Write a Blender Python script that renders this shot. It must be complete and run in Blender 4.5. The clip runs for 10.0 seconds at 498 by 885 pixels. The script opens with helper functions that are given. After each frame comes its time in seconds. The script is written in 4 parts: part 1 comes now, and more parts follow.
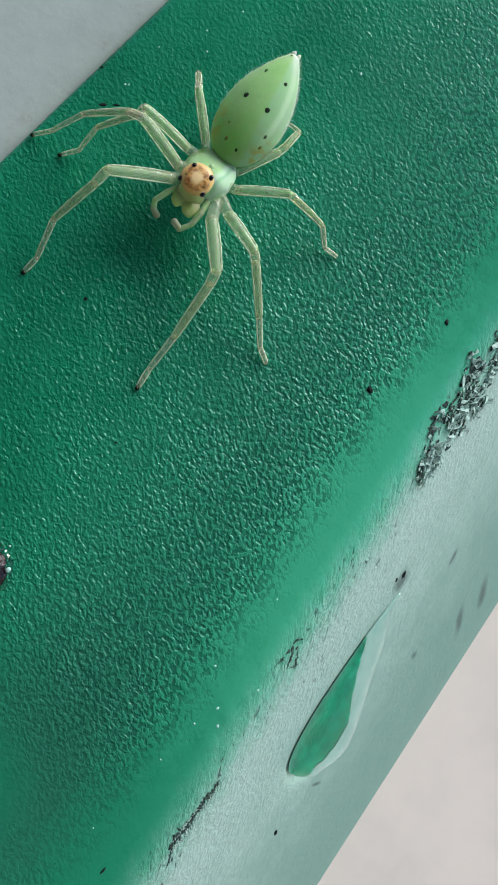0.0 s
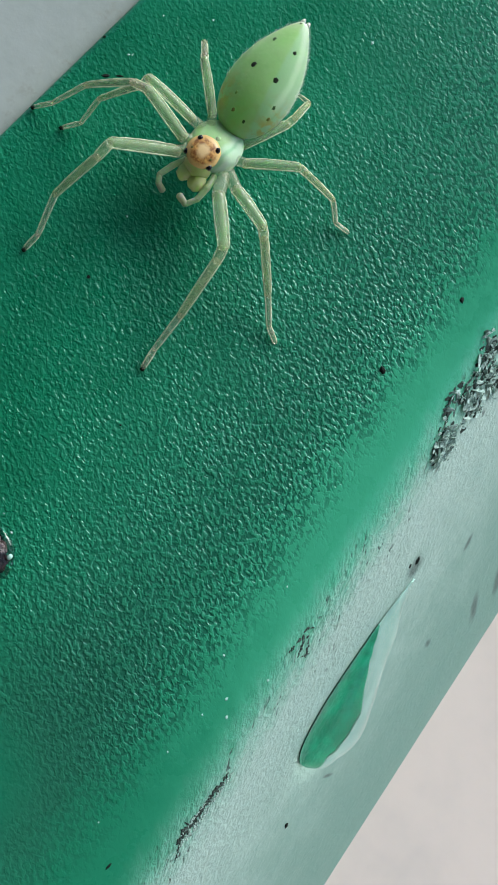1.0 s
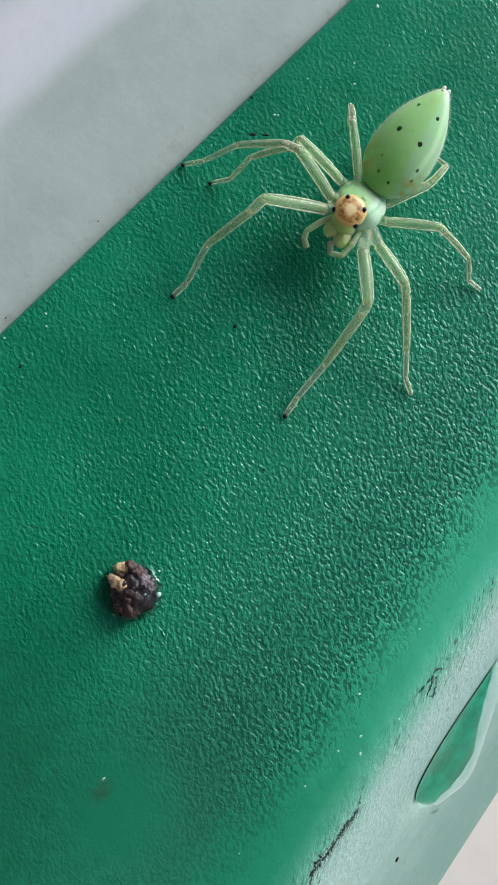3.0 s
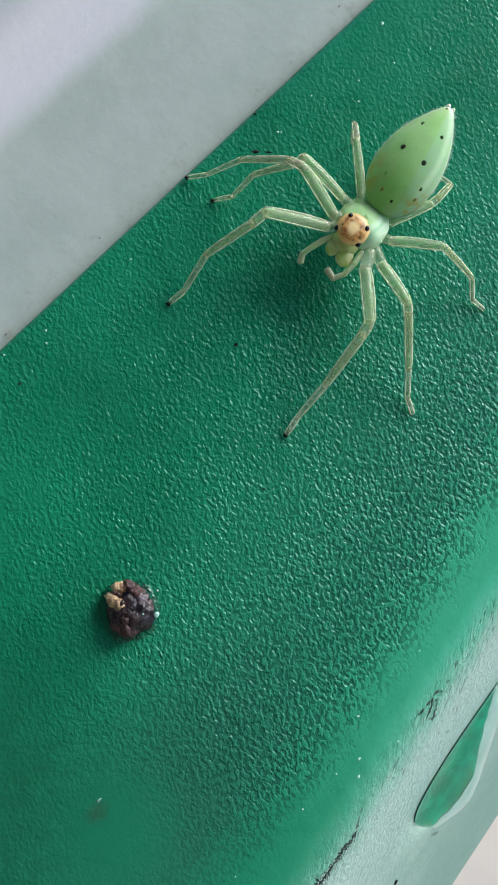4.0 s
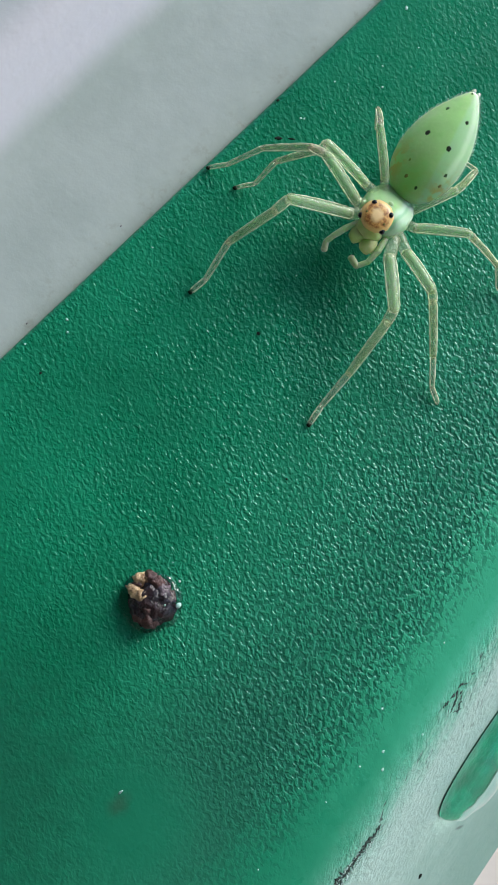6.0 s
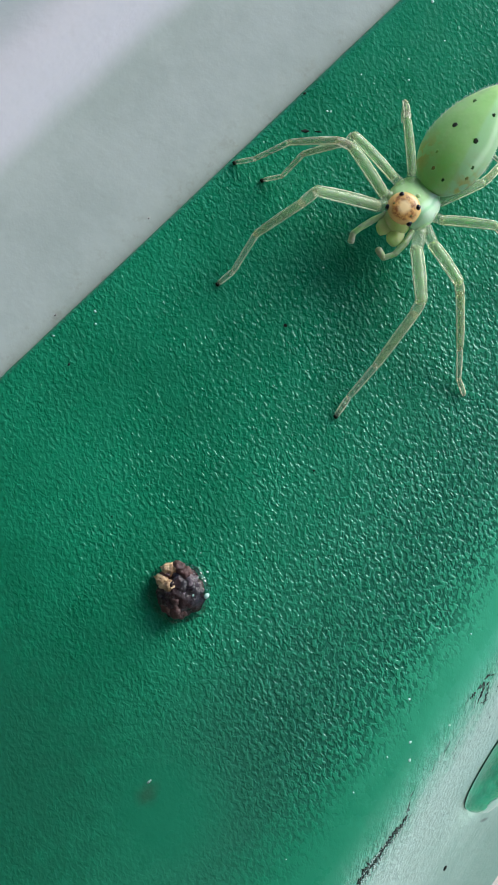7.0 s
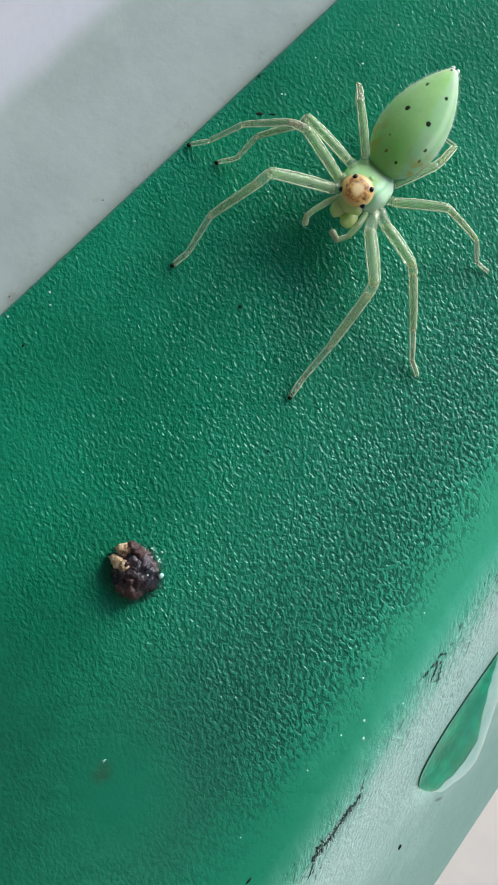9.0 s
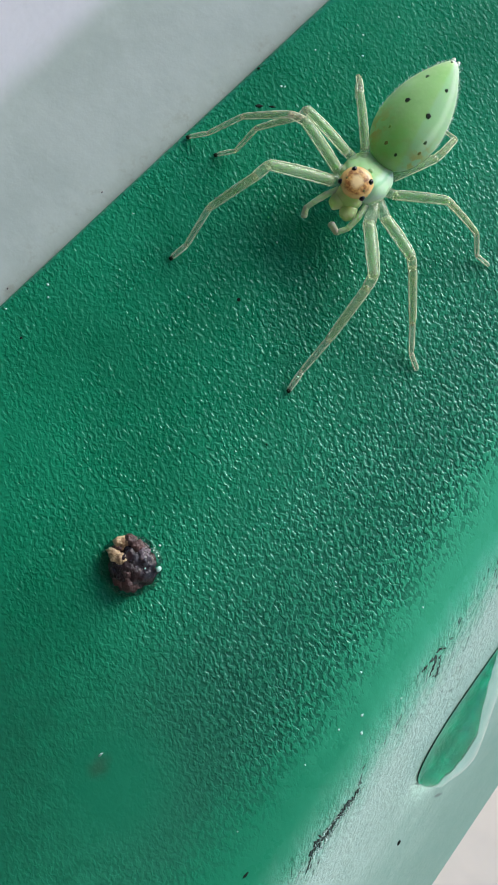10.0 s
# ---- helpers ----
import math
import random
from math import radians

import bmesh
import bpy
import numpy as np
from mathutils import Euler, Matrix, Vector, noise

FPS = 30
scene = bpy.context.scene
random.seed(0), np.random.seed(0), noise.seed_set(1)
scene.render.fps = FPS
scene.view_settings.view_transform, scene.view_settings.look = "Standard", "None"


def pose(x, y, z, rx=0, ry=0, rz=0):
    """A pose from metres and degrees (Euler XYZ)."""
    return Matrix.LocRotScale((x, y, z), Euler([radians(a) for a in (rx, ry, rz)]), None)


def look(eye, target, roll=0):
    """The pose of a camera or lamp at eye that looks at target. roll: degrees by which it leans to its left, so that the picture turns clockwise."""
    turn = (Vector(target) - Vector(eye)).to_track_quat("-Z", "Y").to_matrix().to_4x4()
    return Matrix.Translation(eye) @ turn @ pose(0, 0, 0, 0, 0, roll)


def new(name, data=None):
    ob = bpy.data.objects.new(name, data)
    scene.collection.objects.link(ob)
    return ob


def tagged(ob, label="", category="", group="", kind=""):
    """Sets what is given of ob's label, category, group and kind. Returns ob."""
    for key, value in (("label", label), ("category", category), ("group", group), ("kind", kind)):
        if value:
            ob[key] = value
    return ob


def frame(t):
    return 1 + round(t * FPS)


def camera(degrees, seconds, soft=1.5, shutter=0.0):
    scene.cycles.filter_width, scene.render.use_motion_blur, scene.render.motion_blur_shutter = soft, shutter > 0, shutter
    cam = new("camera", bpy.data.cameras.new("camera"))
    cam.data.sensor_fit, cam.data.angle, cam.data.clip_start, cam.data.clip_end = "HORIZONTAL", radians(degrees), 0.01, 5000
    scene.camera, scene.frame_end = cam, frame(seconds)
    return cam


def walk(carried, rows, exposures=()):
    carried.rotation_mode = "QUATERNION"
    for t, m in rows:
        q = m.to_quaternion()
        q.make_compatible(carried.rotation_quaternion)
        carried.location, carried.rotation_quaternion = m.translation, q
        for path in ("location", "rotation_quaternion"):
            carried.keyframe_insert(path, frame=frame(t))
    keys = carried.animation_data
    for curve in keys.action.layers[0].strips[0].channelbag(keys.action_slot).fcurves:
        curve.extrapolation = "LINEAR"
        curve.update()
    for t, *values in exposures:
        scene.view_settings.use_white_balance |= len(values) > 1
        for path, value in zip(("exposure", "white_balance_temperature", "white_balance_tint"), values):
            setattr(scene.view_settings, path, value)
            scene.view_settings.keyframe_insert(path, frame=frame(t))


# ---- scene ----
# Unit of the plan: millimetres from a point on the post's front face, 1 m over the ground.
MM, HIGH = 0.001, 1.0
cam = camera(21.49, 10.0, soft=1.8)
ROWS = [  # seconds, x, y, z in mm, turns in degrees
    (0, -1.912, -54.683, 990.101, 102.338, -33.578, -8.900),
    (0.5, -1.330, -53.937, 990.160, 101.870, -33.407, -8.515),
    (1, -1.796, -52.914, 990.289, 101.457, -33.481, -8.438),
    (1.5, -1.801, -52.569, 990.421, 101.244, -33.731, -8.389),
    (2, -1.903, -52.777, 990.313, 101.758, -34.080, -8.815),
    (2.1, -2.308, -53.117, 989.846, 102.229, -34.012, -9.312),
    (2.2, -3.143, -53.851, 989.465, 102.150, -34.227, -8.833),
    (2.3, -3.913, -54.032, 988.993, 102.483, -34.264, -9.112),
    (2.4, -5.383, -54.257, 987.969, 102.832, -34.250, -9.434),
    (2.5, -6.561, -54.561, 987.408, 102.590, -34.444, -9.043),
    (2.7, -7.621, -54.473, 986.796, 103.066, -34.528, -9.516),
    (4, -7.602, -54.079, 987.558, 103.449, -35.190, -9.282),
    (4.5, -7.741, -53.977, 987.611, 103.189, -35.279, -9.051),
    (5, -7.490, -54.018, 987.471, 103.104, -35.308, -8.626),
    (5.5, -7.646, -53.814, 987.564, 102.800, -35.321, -8.457),
    (6.8, -7.095, -53.372, 987.271, 102.206, -35.513, -7.504),
    (7, -7.799, -53.597, 986.743, 102.245, -35.522, -7.546),
    (7.5, -6.784, -53.494, 986.895, 102.411, -35.405, -8.034),
    (8, -6.569, -54.056, 986.615, 102.729, -35.274, -8.587),
    (8.5, -6.951, -53.946, 986.375, 103.122, -35.161, -9.175),
    (9, -7.086, -53.785, 986.458, 103.114, -35.125, -9.361),
    (9.5, -7.067, -53.845, 986.203, 103.214, -35.213, -9.309),
    (10, -6.608, -53.620, 986.512, 102.873, -35.328, -8.986),
]
walk(cam, [(t, pose(x * MM, y * MM, z * MM, rx, ry, rz)) for t, x, y, z, rx, ry, rz in ROWS],
     exposures=[(0, 0.86), (2, 0.88), (2.7, 0.97), (10, 0.97)])

# ---- light: soft daylight from above, from the front and a little from the right ----
SUN = Vector((0.8, -1.4, 3.75)).normalized()
world = bpy.data.worlds.new("sky")
scene.world = world
world.use_nodes = True
wn, wl = world.node_tree.nodes, world.node_tree.links
sky = wn.new("ShaderNodeTexSky")
sky.sky_type, sky.sun_disc = "NISHITA", False
sky.sun_elevation = math.asin(SUN.z)
sky.sun_rotation = math.atan2(SUN.x, SUN.y)
sky.air_density, sky.dust_density = 1.0, 1.0
wl.new(sky.outputs[0], wn["Background"].inputs[0])
wn["Background"].inputs[1].default_value = 0.135
sun_data = bpy.data.lights.new("sun", "SUN")
sun_data.energy, sun_data.angle, sun_data.color = 2.25, radians(32), (1.0, 0.995, 0.975)
sun = new("sun", sun_data)
sun.matrix_world = look(SUN * 5 + Vector((0, 0, HIGH)), (0, 0, HIGH))


# ---- materials ----
class Mat:
    """A node material with short ways to add nodes."""

    def __init__(self, name, **given):
        self.m = bpy.data.materials.new(name)
        self.m.use_nodes = True
        self.n, self.l = self.m.node_tree.nodes, self.m.node_tree.links
        self.bsdf = self.n["Principled BSDF"]
        for key, value in given.items():
            self.set(key.replace("_", " "), value)

    def set(self, key, value):
        socket = self.bsdf.inputs[key]
        if hasattr(value, "is_output"):
            self.l.new(value, socket)
        else:
            socket.default_value = (*value, 1.0) if isinstance(value, tuple) and len(value) == 3 and socket.type == "RGBA" else value

    def link(self, value, socket):
        if hasattr(value, "is_output"):
            self.l.new(value, socket)
        else:
            socket.default_value = (*value, 1.0) if isinstance(value, tuple) and len(value) == 3 and socket.type == "RGBA" else value

    def coords(self, scale=(1, 1, 1), turn=(0, 0, 0)):
        """Object coordinates in millimetres, turned and then stretched."""
        tc, mp = self.n.new("ShaderNodeTexCoord"), self.n.new("ShaderNodeMapping")
        mp.inputs["Scale"].default_value = (1000, 1000, 1000)
        mp.inputs["Rotation"].default_value = [radians(a) for a in turn]
        self.l.new(tc.outputs["Object"], mp.inputs["Vector"])
        if scale == (1, 1, 1):
            return mp.outputs[0]
        st = self.n.new("ShaderNodeMapping")
        st.inputs["Scale"].default_value = scale
        self.l.new(mp.outputs[0], st.inputs["Vector"])
        return st.outputs[0]

    def noise(self, scale, detail=3, rough=0.55, distort=0.0, at=None):
        nd = self.n.new("ShaderNodeTexNoise")
        nd.inputs["Scale"].default_value, nd.inputs["Detail"].default_value = scale, detail
        nd.inputs["Roughness"].default_value, nd.inputs["Distortion"].default_value = rough, distort
        self.l.new(at if at else self.coords(), nd.inputs["Vector"])
        return nd.outputs["Fac"]

    def cells(self, scale, at=None, feature="SMOOTH_F1", smooth=0.5):
        nd = self.n.new("ShaderNodeTexVoronoi")
        nd.feature = feature
        nd.inputs["Scale"].default_value = scale
        if feature == "SMOOTH_F1":
            nd.inputs["Smoothness"].default_value = smooth
        self.l.new(at if at else self.coords(), nd.inputs["Vector"])
        return nd.outputs["Distance"]

    def axis(self, i, at=None):
        nd = self.n.new("ShaderNodeSeparateXYZ")
        self.l.new(at if at else self.coords(), nd.inputs[0])
        return nd.outputs[i]

    def math(self, op, a, b=0.0, clamp=False):
        nd = self.n.new("ShaderNodeMath")
        nd.operation, nd.use_clamp = op, clamp
        self.link(a, nd.inputs[0])
        self.link(b, nd.inputs[1])
        return nd.outputs[0]

    def ramp(self, value, a, b, to0=0.0, to1=1.0):
        nd = self.n.new("ShaderNodeMapRange")
        nd.interpolation_type = "SMOOTHSTEP"
        self.link(value, nd.inputs["Value"])
        for key, v in (("From Min", a), ("From Max", b), ("To Min", to0), ("To Max", to1)):
            nd.inputs[key].default_value = v
        return nd.outputs["Result"]

    def mix(self, fac, a, b):
        nd = self.n.new("ShaderNodeMix")
        nd.data_type = "RGBA"
        self.link(fac, nd.inputs["Factor"])
        for v, s in ((a, nd.inputs[6]), (b, nd.inputs[7])):
            self.link(v, s)
        return nd.outputs[2]

    def bump(self, height, strength=1.0, mm=0.03, after=None):
        nd = self.n.new("ShaderNodeBump")
        self.link(strength, nd.inputs["Strength"])
        nd.inputs["Distance"].default_value = mm * MM
        self.link(height, nd.inputs["Height"])
        if after:
            self.l.new(after, nd.inputs["Normal"])
        self.set("Normal", nd.outputs[0])
        return nd.outputs[0]


RIM_LIT, RIM_LIT_DEEP, DULL = (0.050, 0.415, 0.230), (0.016, 0.255, 0.132), (0.030, 0.255, 0.145)
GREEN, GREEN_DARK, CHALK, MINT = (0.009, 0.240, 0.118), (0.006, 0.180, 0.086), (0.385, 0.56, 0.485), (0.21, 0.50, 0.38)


def green_plastic():
    """Moulded green plastic: wrinkled face, smooth worn rim with painted light, weathered chalky flank."""
    m = Mat("green_plastic")
    at = m.coords()
    across, up = m.axis(0, at), m.axis(2, at)

    def around(x, z, rx, rz, lean=0.0, wild=0.7):
        """1 in a patch round (x, z), 0 outside, with an uneven edge."""
        dx, dz, c, s = m.math("SUBTRACT", across, x), m.math("SUBTRACT", up, z), math.cos(radians(lean)), math.sin(radians(lean))
        u = m.math("ADD", m.math("MULTIPLY", dx, c / rx), m.math("MULTIPLY", dz, s / rx))
        v = m.math("ADD", m.math("MULTIPLY", dx, -s / rz), m.math("MULTIPLY", dz, c / rz))
        d = m.math("SQRT", m.math("ADD", m.math("MULTIPLY", u, u), m.math("MULTIPLY", v, v)))
        return m.ramp(m.math("ADD", d, m.math("MULTIPLY", m.math("SUBTRACT", m.noise(1.4, 4, 0.6), 0.5), wild)), 0.2, 1.2, 1.0, 0.0)

    # fine wrinkles, drawn out aslant, with a little pebbling under them
    slant = m.coords((1.0, 1.0, 0.8), (0, 54, 0))
    wave = m.ramp(m.noise(5.9, 1, 0.5, 0.3, slant), 0.36, 0.66)
    grain = m.math("ADD", m.math("MULTIPLY", wave, 0.8), m.math("MULTIPLY", m.cells(5.9, slant, smooth=0.7), -0.8))
    patchy = m.noise(0.55, 4, 0.6, at=at)
    place = m.math("ADD", across, m.math("MULTIPLY", m.math("SUBTRACT", patchy, 0.5), 2.2))
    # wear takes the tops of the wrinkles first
    rubbed_lit = m.ramp(m.math("ADD", m.math("MULTIPLY", m.math("SUBTRACT", place, 2.45), 0.27), m.math("MULTIPLY", m.math("SUBTRACT", grain, 0.25), m.ramp(up, -18.0, -10.5, 0.12, 0.40))), -0.36, 0.40)
    pebbled = m.ramp(m.math("ADD", place, m.math("MULTIPLY", grain, 1.2)), 2.8, 5.0, 1.0, 0.0)
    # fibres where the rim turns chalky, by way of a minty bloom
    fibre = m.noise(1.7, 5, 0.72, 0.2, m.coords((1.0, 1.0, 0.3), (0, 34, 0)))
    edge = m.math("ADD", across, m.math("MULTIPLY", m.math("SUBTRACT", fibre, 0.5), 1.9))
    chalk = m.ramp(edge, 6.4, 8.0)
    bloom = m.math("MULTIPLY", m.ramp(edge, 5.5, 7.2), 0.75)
    wide = m.noise(0.16, 4, 0.6, at=at)
    tone = m.mix(m.ramp(wide, 0.3, 0.7), GREEN_DARK, GREEN)
    tone = m.mix(m.ramp(place, -9.0, 1.0, 0.0, 0.75), tone, DULL)
    # darker green at the lower left: the shade there, put into the colour
    tone = m.mix(m.math("MULTIPLY", around(-10.0, -21.0, 11.0, 10.0, -20, 1.0), 0.7), tone, (0.004, 0.130, 0.062))
    # lighter green for the light the turning rim catches, strongest higher up
    upper_rim_light = around(6.0, 0.5, 7.5, 15.0, 0, 0.8)
    tone = m.mix(m.math("MULTIPLY", rubbed_lit, 0.9), tone, m.mix(upper_rim_light, RIM_LIT_DEEP, RIM_LIT))
    # grey grime beside the smooth rim, and more of the painted lower-left shade
    film = around(-1.4, -17.9, 2.6, 2.9, 0, 0.9)
    soil_shade = m.math("MAXIMUM", around(0.6, -14.5, 4.4, 7.5, 10, 1.0), m.math("MULTIPLY", around(1.5, 3.0, 3.4, 13.0, 0, 1.0), 0.15))
    # this patch only deepens the shade painted at the lower left
    soil_shade = m.math("MAXIMUM", soil_shade, m.math("MULTIPLY", around(-9.0, -21.0, 8.0, 6.5, 0, 1.0), 0.85))
    soil_shade = m.math("MULTIPLY", soil_shade, m.math("SUBTRACT", 1.0, m.math("MAXIMUM", film, m.math("MULTIPLY", rubbed_lit, 0.8))))
    tone = m.mix(m.math("MULTIPLY", soil_shade, 0.42), tone, (0.022, 0.105, 0.070))
    # low spots of the grain are coloured darker, mostly beside the rim
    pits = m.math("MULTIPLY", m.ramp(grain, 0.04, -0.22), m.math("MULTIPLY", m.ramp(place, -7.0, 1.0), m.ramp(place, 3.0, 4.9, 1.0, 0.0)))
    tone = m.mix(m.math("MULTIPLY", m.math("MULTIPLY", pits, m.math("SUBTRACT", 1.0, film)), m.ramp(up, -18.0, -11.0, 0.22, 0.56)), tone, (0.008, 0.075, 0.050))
    tone = m.mix(m.math("MULTIPLY", film, 0.5), tone, (0.008, 0.185, 0.096))
    tone = m.mix(m.math("MULTIPLY", around(-2.5, -17.7, 0.45, 0.65, 0, 1.1), 0.4), tone, (0.05, 0.05, 0.035))
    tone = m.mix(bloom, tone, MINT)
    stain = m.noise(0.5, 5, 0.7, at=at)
    # paler next to the rim: the brighter reflection there, put into the chalk tone
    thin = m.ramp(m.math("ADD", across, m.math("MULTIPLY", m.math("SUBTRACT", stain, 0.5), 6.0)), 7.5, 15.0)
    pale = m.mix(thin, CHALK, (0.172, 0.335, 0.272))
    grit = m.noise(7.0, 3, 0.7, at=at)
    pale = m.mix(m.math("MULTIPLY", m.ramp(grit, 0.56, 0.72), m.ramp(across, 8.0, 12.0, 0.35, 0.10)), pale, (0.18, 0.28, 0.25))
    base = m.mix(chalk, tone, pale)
    # short dark scratches in the rim, in groups, and faint smears on the flank
    line = m.noise(2.2, 2, 0.5, 0.3, m.coords((2.2, 1.0, 0.5), (0, 28, 0)))
    group = m.math("MULTIPLY", m.ramp(m.noise(0.42, 2, at=m.coords((0.3, 0.3, 1.0))), 0.47, 0.56), m.math("MULTIPLY", m.ramp(across, 5.9, 6.5), m.ramp(across, 7.6, 9.2, 1.0, 0.0)))
    cut = m.math("MULTIPLY", m.ramp(line, 0.635, 0.69), group)
    base = m.mix(m.math("MULTIPLY", cut, 0.85), base, (0.03, 0.05, 0.045))
    smears = None
    for x, z, rx, rz, lean in ((15.1, 1.0, 0.3, 0.95, 36), (15.5, 3.1, 0.32, 1.0, 36), (11.9, 2.7, 0.14, 0.6, 8), (12.3, -10.25, 0.12, 0.4, -50), (9.7, -0.3, 0.35, 0.7, 0), (13.4, -2.2, 0.2, 0.3, 0)):
        one = around(x, z, rx, rz, lean, 0.9)
        smears = m.math("MAXIMUM", smears, one) if smears else one
    base = m.mix(m.math("MULTIPLY", smears, 0.9), base, (0.06, 0.11, 0.095))
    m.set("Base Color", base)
    m.set("Roughness", m.math("ADD", m.math("MULTIPLY", chalk, 0.12), m.ramp(m.noise(0.8, 4, at=at), 0.3, 0.7, 0.25, 0.31)))
    m.set("IOR", 1.46)
    m.set("Specular Tint", (0.64, 1.0, 0.97))
    worn = m.math("MULTIPLY", m.ramp(across, -14.0, -5.0, 0.8, 1.25), m.math("MULTIPLY", m.ramp(up, 4.0, 16.0, 1.0, 0.5), m.ramp(up, -18.0, -10.5, 0.3, 1.0)))
    worn = m.math("MULTIPLY", worn, m.ramp(m.noise(0.35, 3, at=at), 0.35, 0.65, 0.85, 1.15))
    depth = m.math("MULTIPLY", worn, m.math("SUBTRACT", 1.0, m.math("MULTIPLY", film, 0.8)))
    first = m.bump(grain, m.math("MULTIPLY", pebbled, depth), 0.024)
    scratch = m.noise(3.8, 4, 0.65, 0.2, m.coords((1, 1, 0.8), (0, 20, 0)))
    second = m.bump(scratch, m.math("MULTIPLY", m.ramp(across, 5.4, 7.0, 0.08, 1.0), m.ramp(across, 8.5, 12.0, 1.0, 0.3)), 0.10, first)
    comb = m.noise(4.0, 3, 0.6, 0.3, m.coords((1.0, 1.0, 0.3), (0, 38, 0)))
    third = m.bump(comb, m.math("MULTIPLY", m.ramp(across, 5.8, 6.6), m.math("MULTIPLY", m.ramp(across, 7.0, 8.2, 1.0, 0.0), m.ramp(m.noise(0.13, 2, at=at), 0.42, 0.6, 0.25, 1.0))), 0.17, second)
    m.bump(m.math("SUBTRACT", 1.0, cut), 0.8, 0.05, third)
    return m.m


def white_paint(name, tone, stain):
    m = Mat(name)
    m.set("Base Color", m.mix(m.ramp(m.noise(0.07, 5, 0.6), 0.35, 0.72), tone, stain))
    m.set("Roughness", m.ramp(m.noise(0.5, 4), 0.3, 0.7, 0.38, 0.52))
    m.bump(m.noise(1.4, 4, 0.6), 0.25, 0.03)
    return m.m


def trim_paint():
    """Old off-white paint, the bead's lit stripe painted whiter, grimy next to the post."""
    m = Mat("trim_paint")
    at = m.coords()
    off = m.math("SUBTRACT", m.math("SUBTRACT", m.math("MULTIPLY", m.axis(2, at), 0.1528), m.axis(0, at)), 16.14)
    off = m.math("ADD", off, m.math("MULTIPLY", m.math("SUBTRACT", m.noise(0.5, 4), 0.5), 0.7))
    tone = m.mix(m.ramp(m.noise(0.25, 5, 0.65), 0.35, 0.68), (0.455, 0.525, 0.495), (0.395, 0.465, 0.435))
    # bright stripe where the bead faces the light, fading as it turns away
    bead_light = m.math("MULTIPLY", m.ramp(off, 5.9, 7.3), m.ramp(off, 8.6, 11.2, 1.0, 0.2))
    tone = m.mix(bead_light, tone, (0.66, 0.655, 0.69))
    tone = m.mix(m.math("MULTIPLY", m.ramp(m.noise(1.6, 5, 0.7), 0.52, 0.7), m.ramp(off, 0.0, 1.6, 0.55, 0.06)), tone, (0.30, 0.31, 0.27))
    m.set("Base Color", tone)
    m.set("Roughness", m.ramp(m.noise(0.5, 4), 0.3, 0.7, 0.36, 0.5))
    m.bump(m.noise(1.1, 5, 0.65), 0.4, 0.05)
    return m.m


def plain(name, colour, rough=0.5, dark=None, scale=3.0, relief=0.3, mm=0.03, **more):
    """A surface with a second tone in patches and a fine relief."""
    m = Mat(name, **more)
    m.set("Base Color", m.mix(m.ramp(m.noise(scale, 4, 0.65), 0.35, 0.65), colour, dark if dark else tuple(c * 0.6 for c in colour)))
    m.set("Roughness", rough)
    if relief:
        m.bump(m.noise(scale * 2.5, 4, 0.65), relief, mm)
    return m.m


def flesh(name, colour, pale, deep, clear=0.0, rough=0.32, scale=1.2, fuzz=0.0, bend=1.38, alpha=1.0):
    """Translucent skin of a small animal; fuzz: its coat of finest hairs."""
    m = Mat(name)
    m.set("Base Color", m.mix(m.ramp(m.noise(scale, 3), 0.3, 0.7), colour, pale))
    m.set("Roughness", rough)
    m.set("Subsurface Weight", 0.8)
    m.set("Subsurface Radius", (0.6, 1.0, 0.45))
    m.set("Subsurface Scale", deep * MM)
    m.set("Transmission Weight", clear)
    m.set("IOR", bend)
    m.set("Alpha", alpha)
    m.set("Sheen Weight", fuzz)
    m.set("Sheen Roughness", 0.22)
    m.set("Sheen Tint", (0.85, 1.0, 0.75))
    m.bump(m.noise(9.0, 3), 0.25, 0.012)
    return m.m


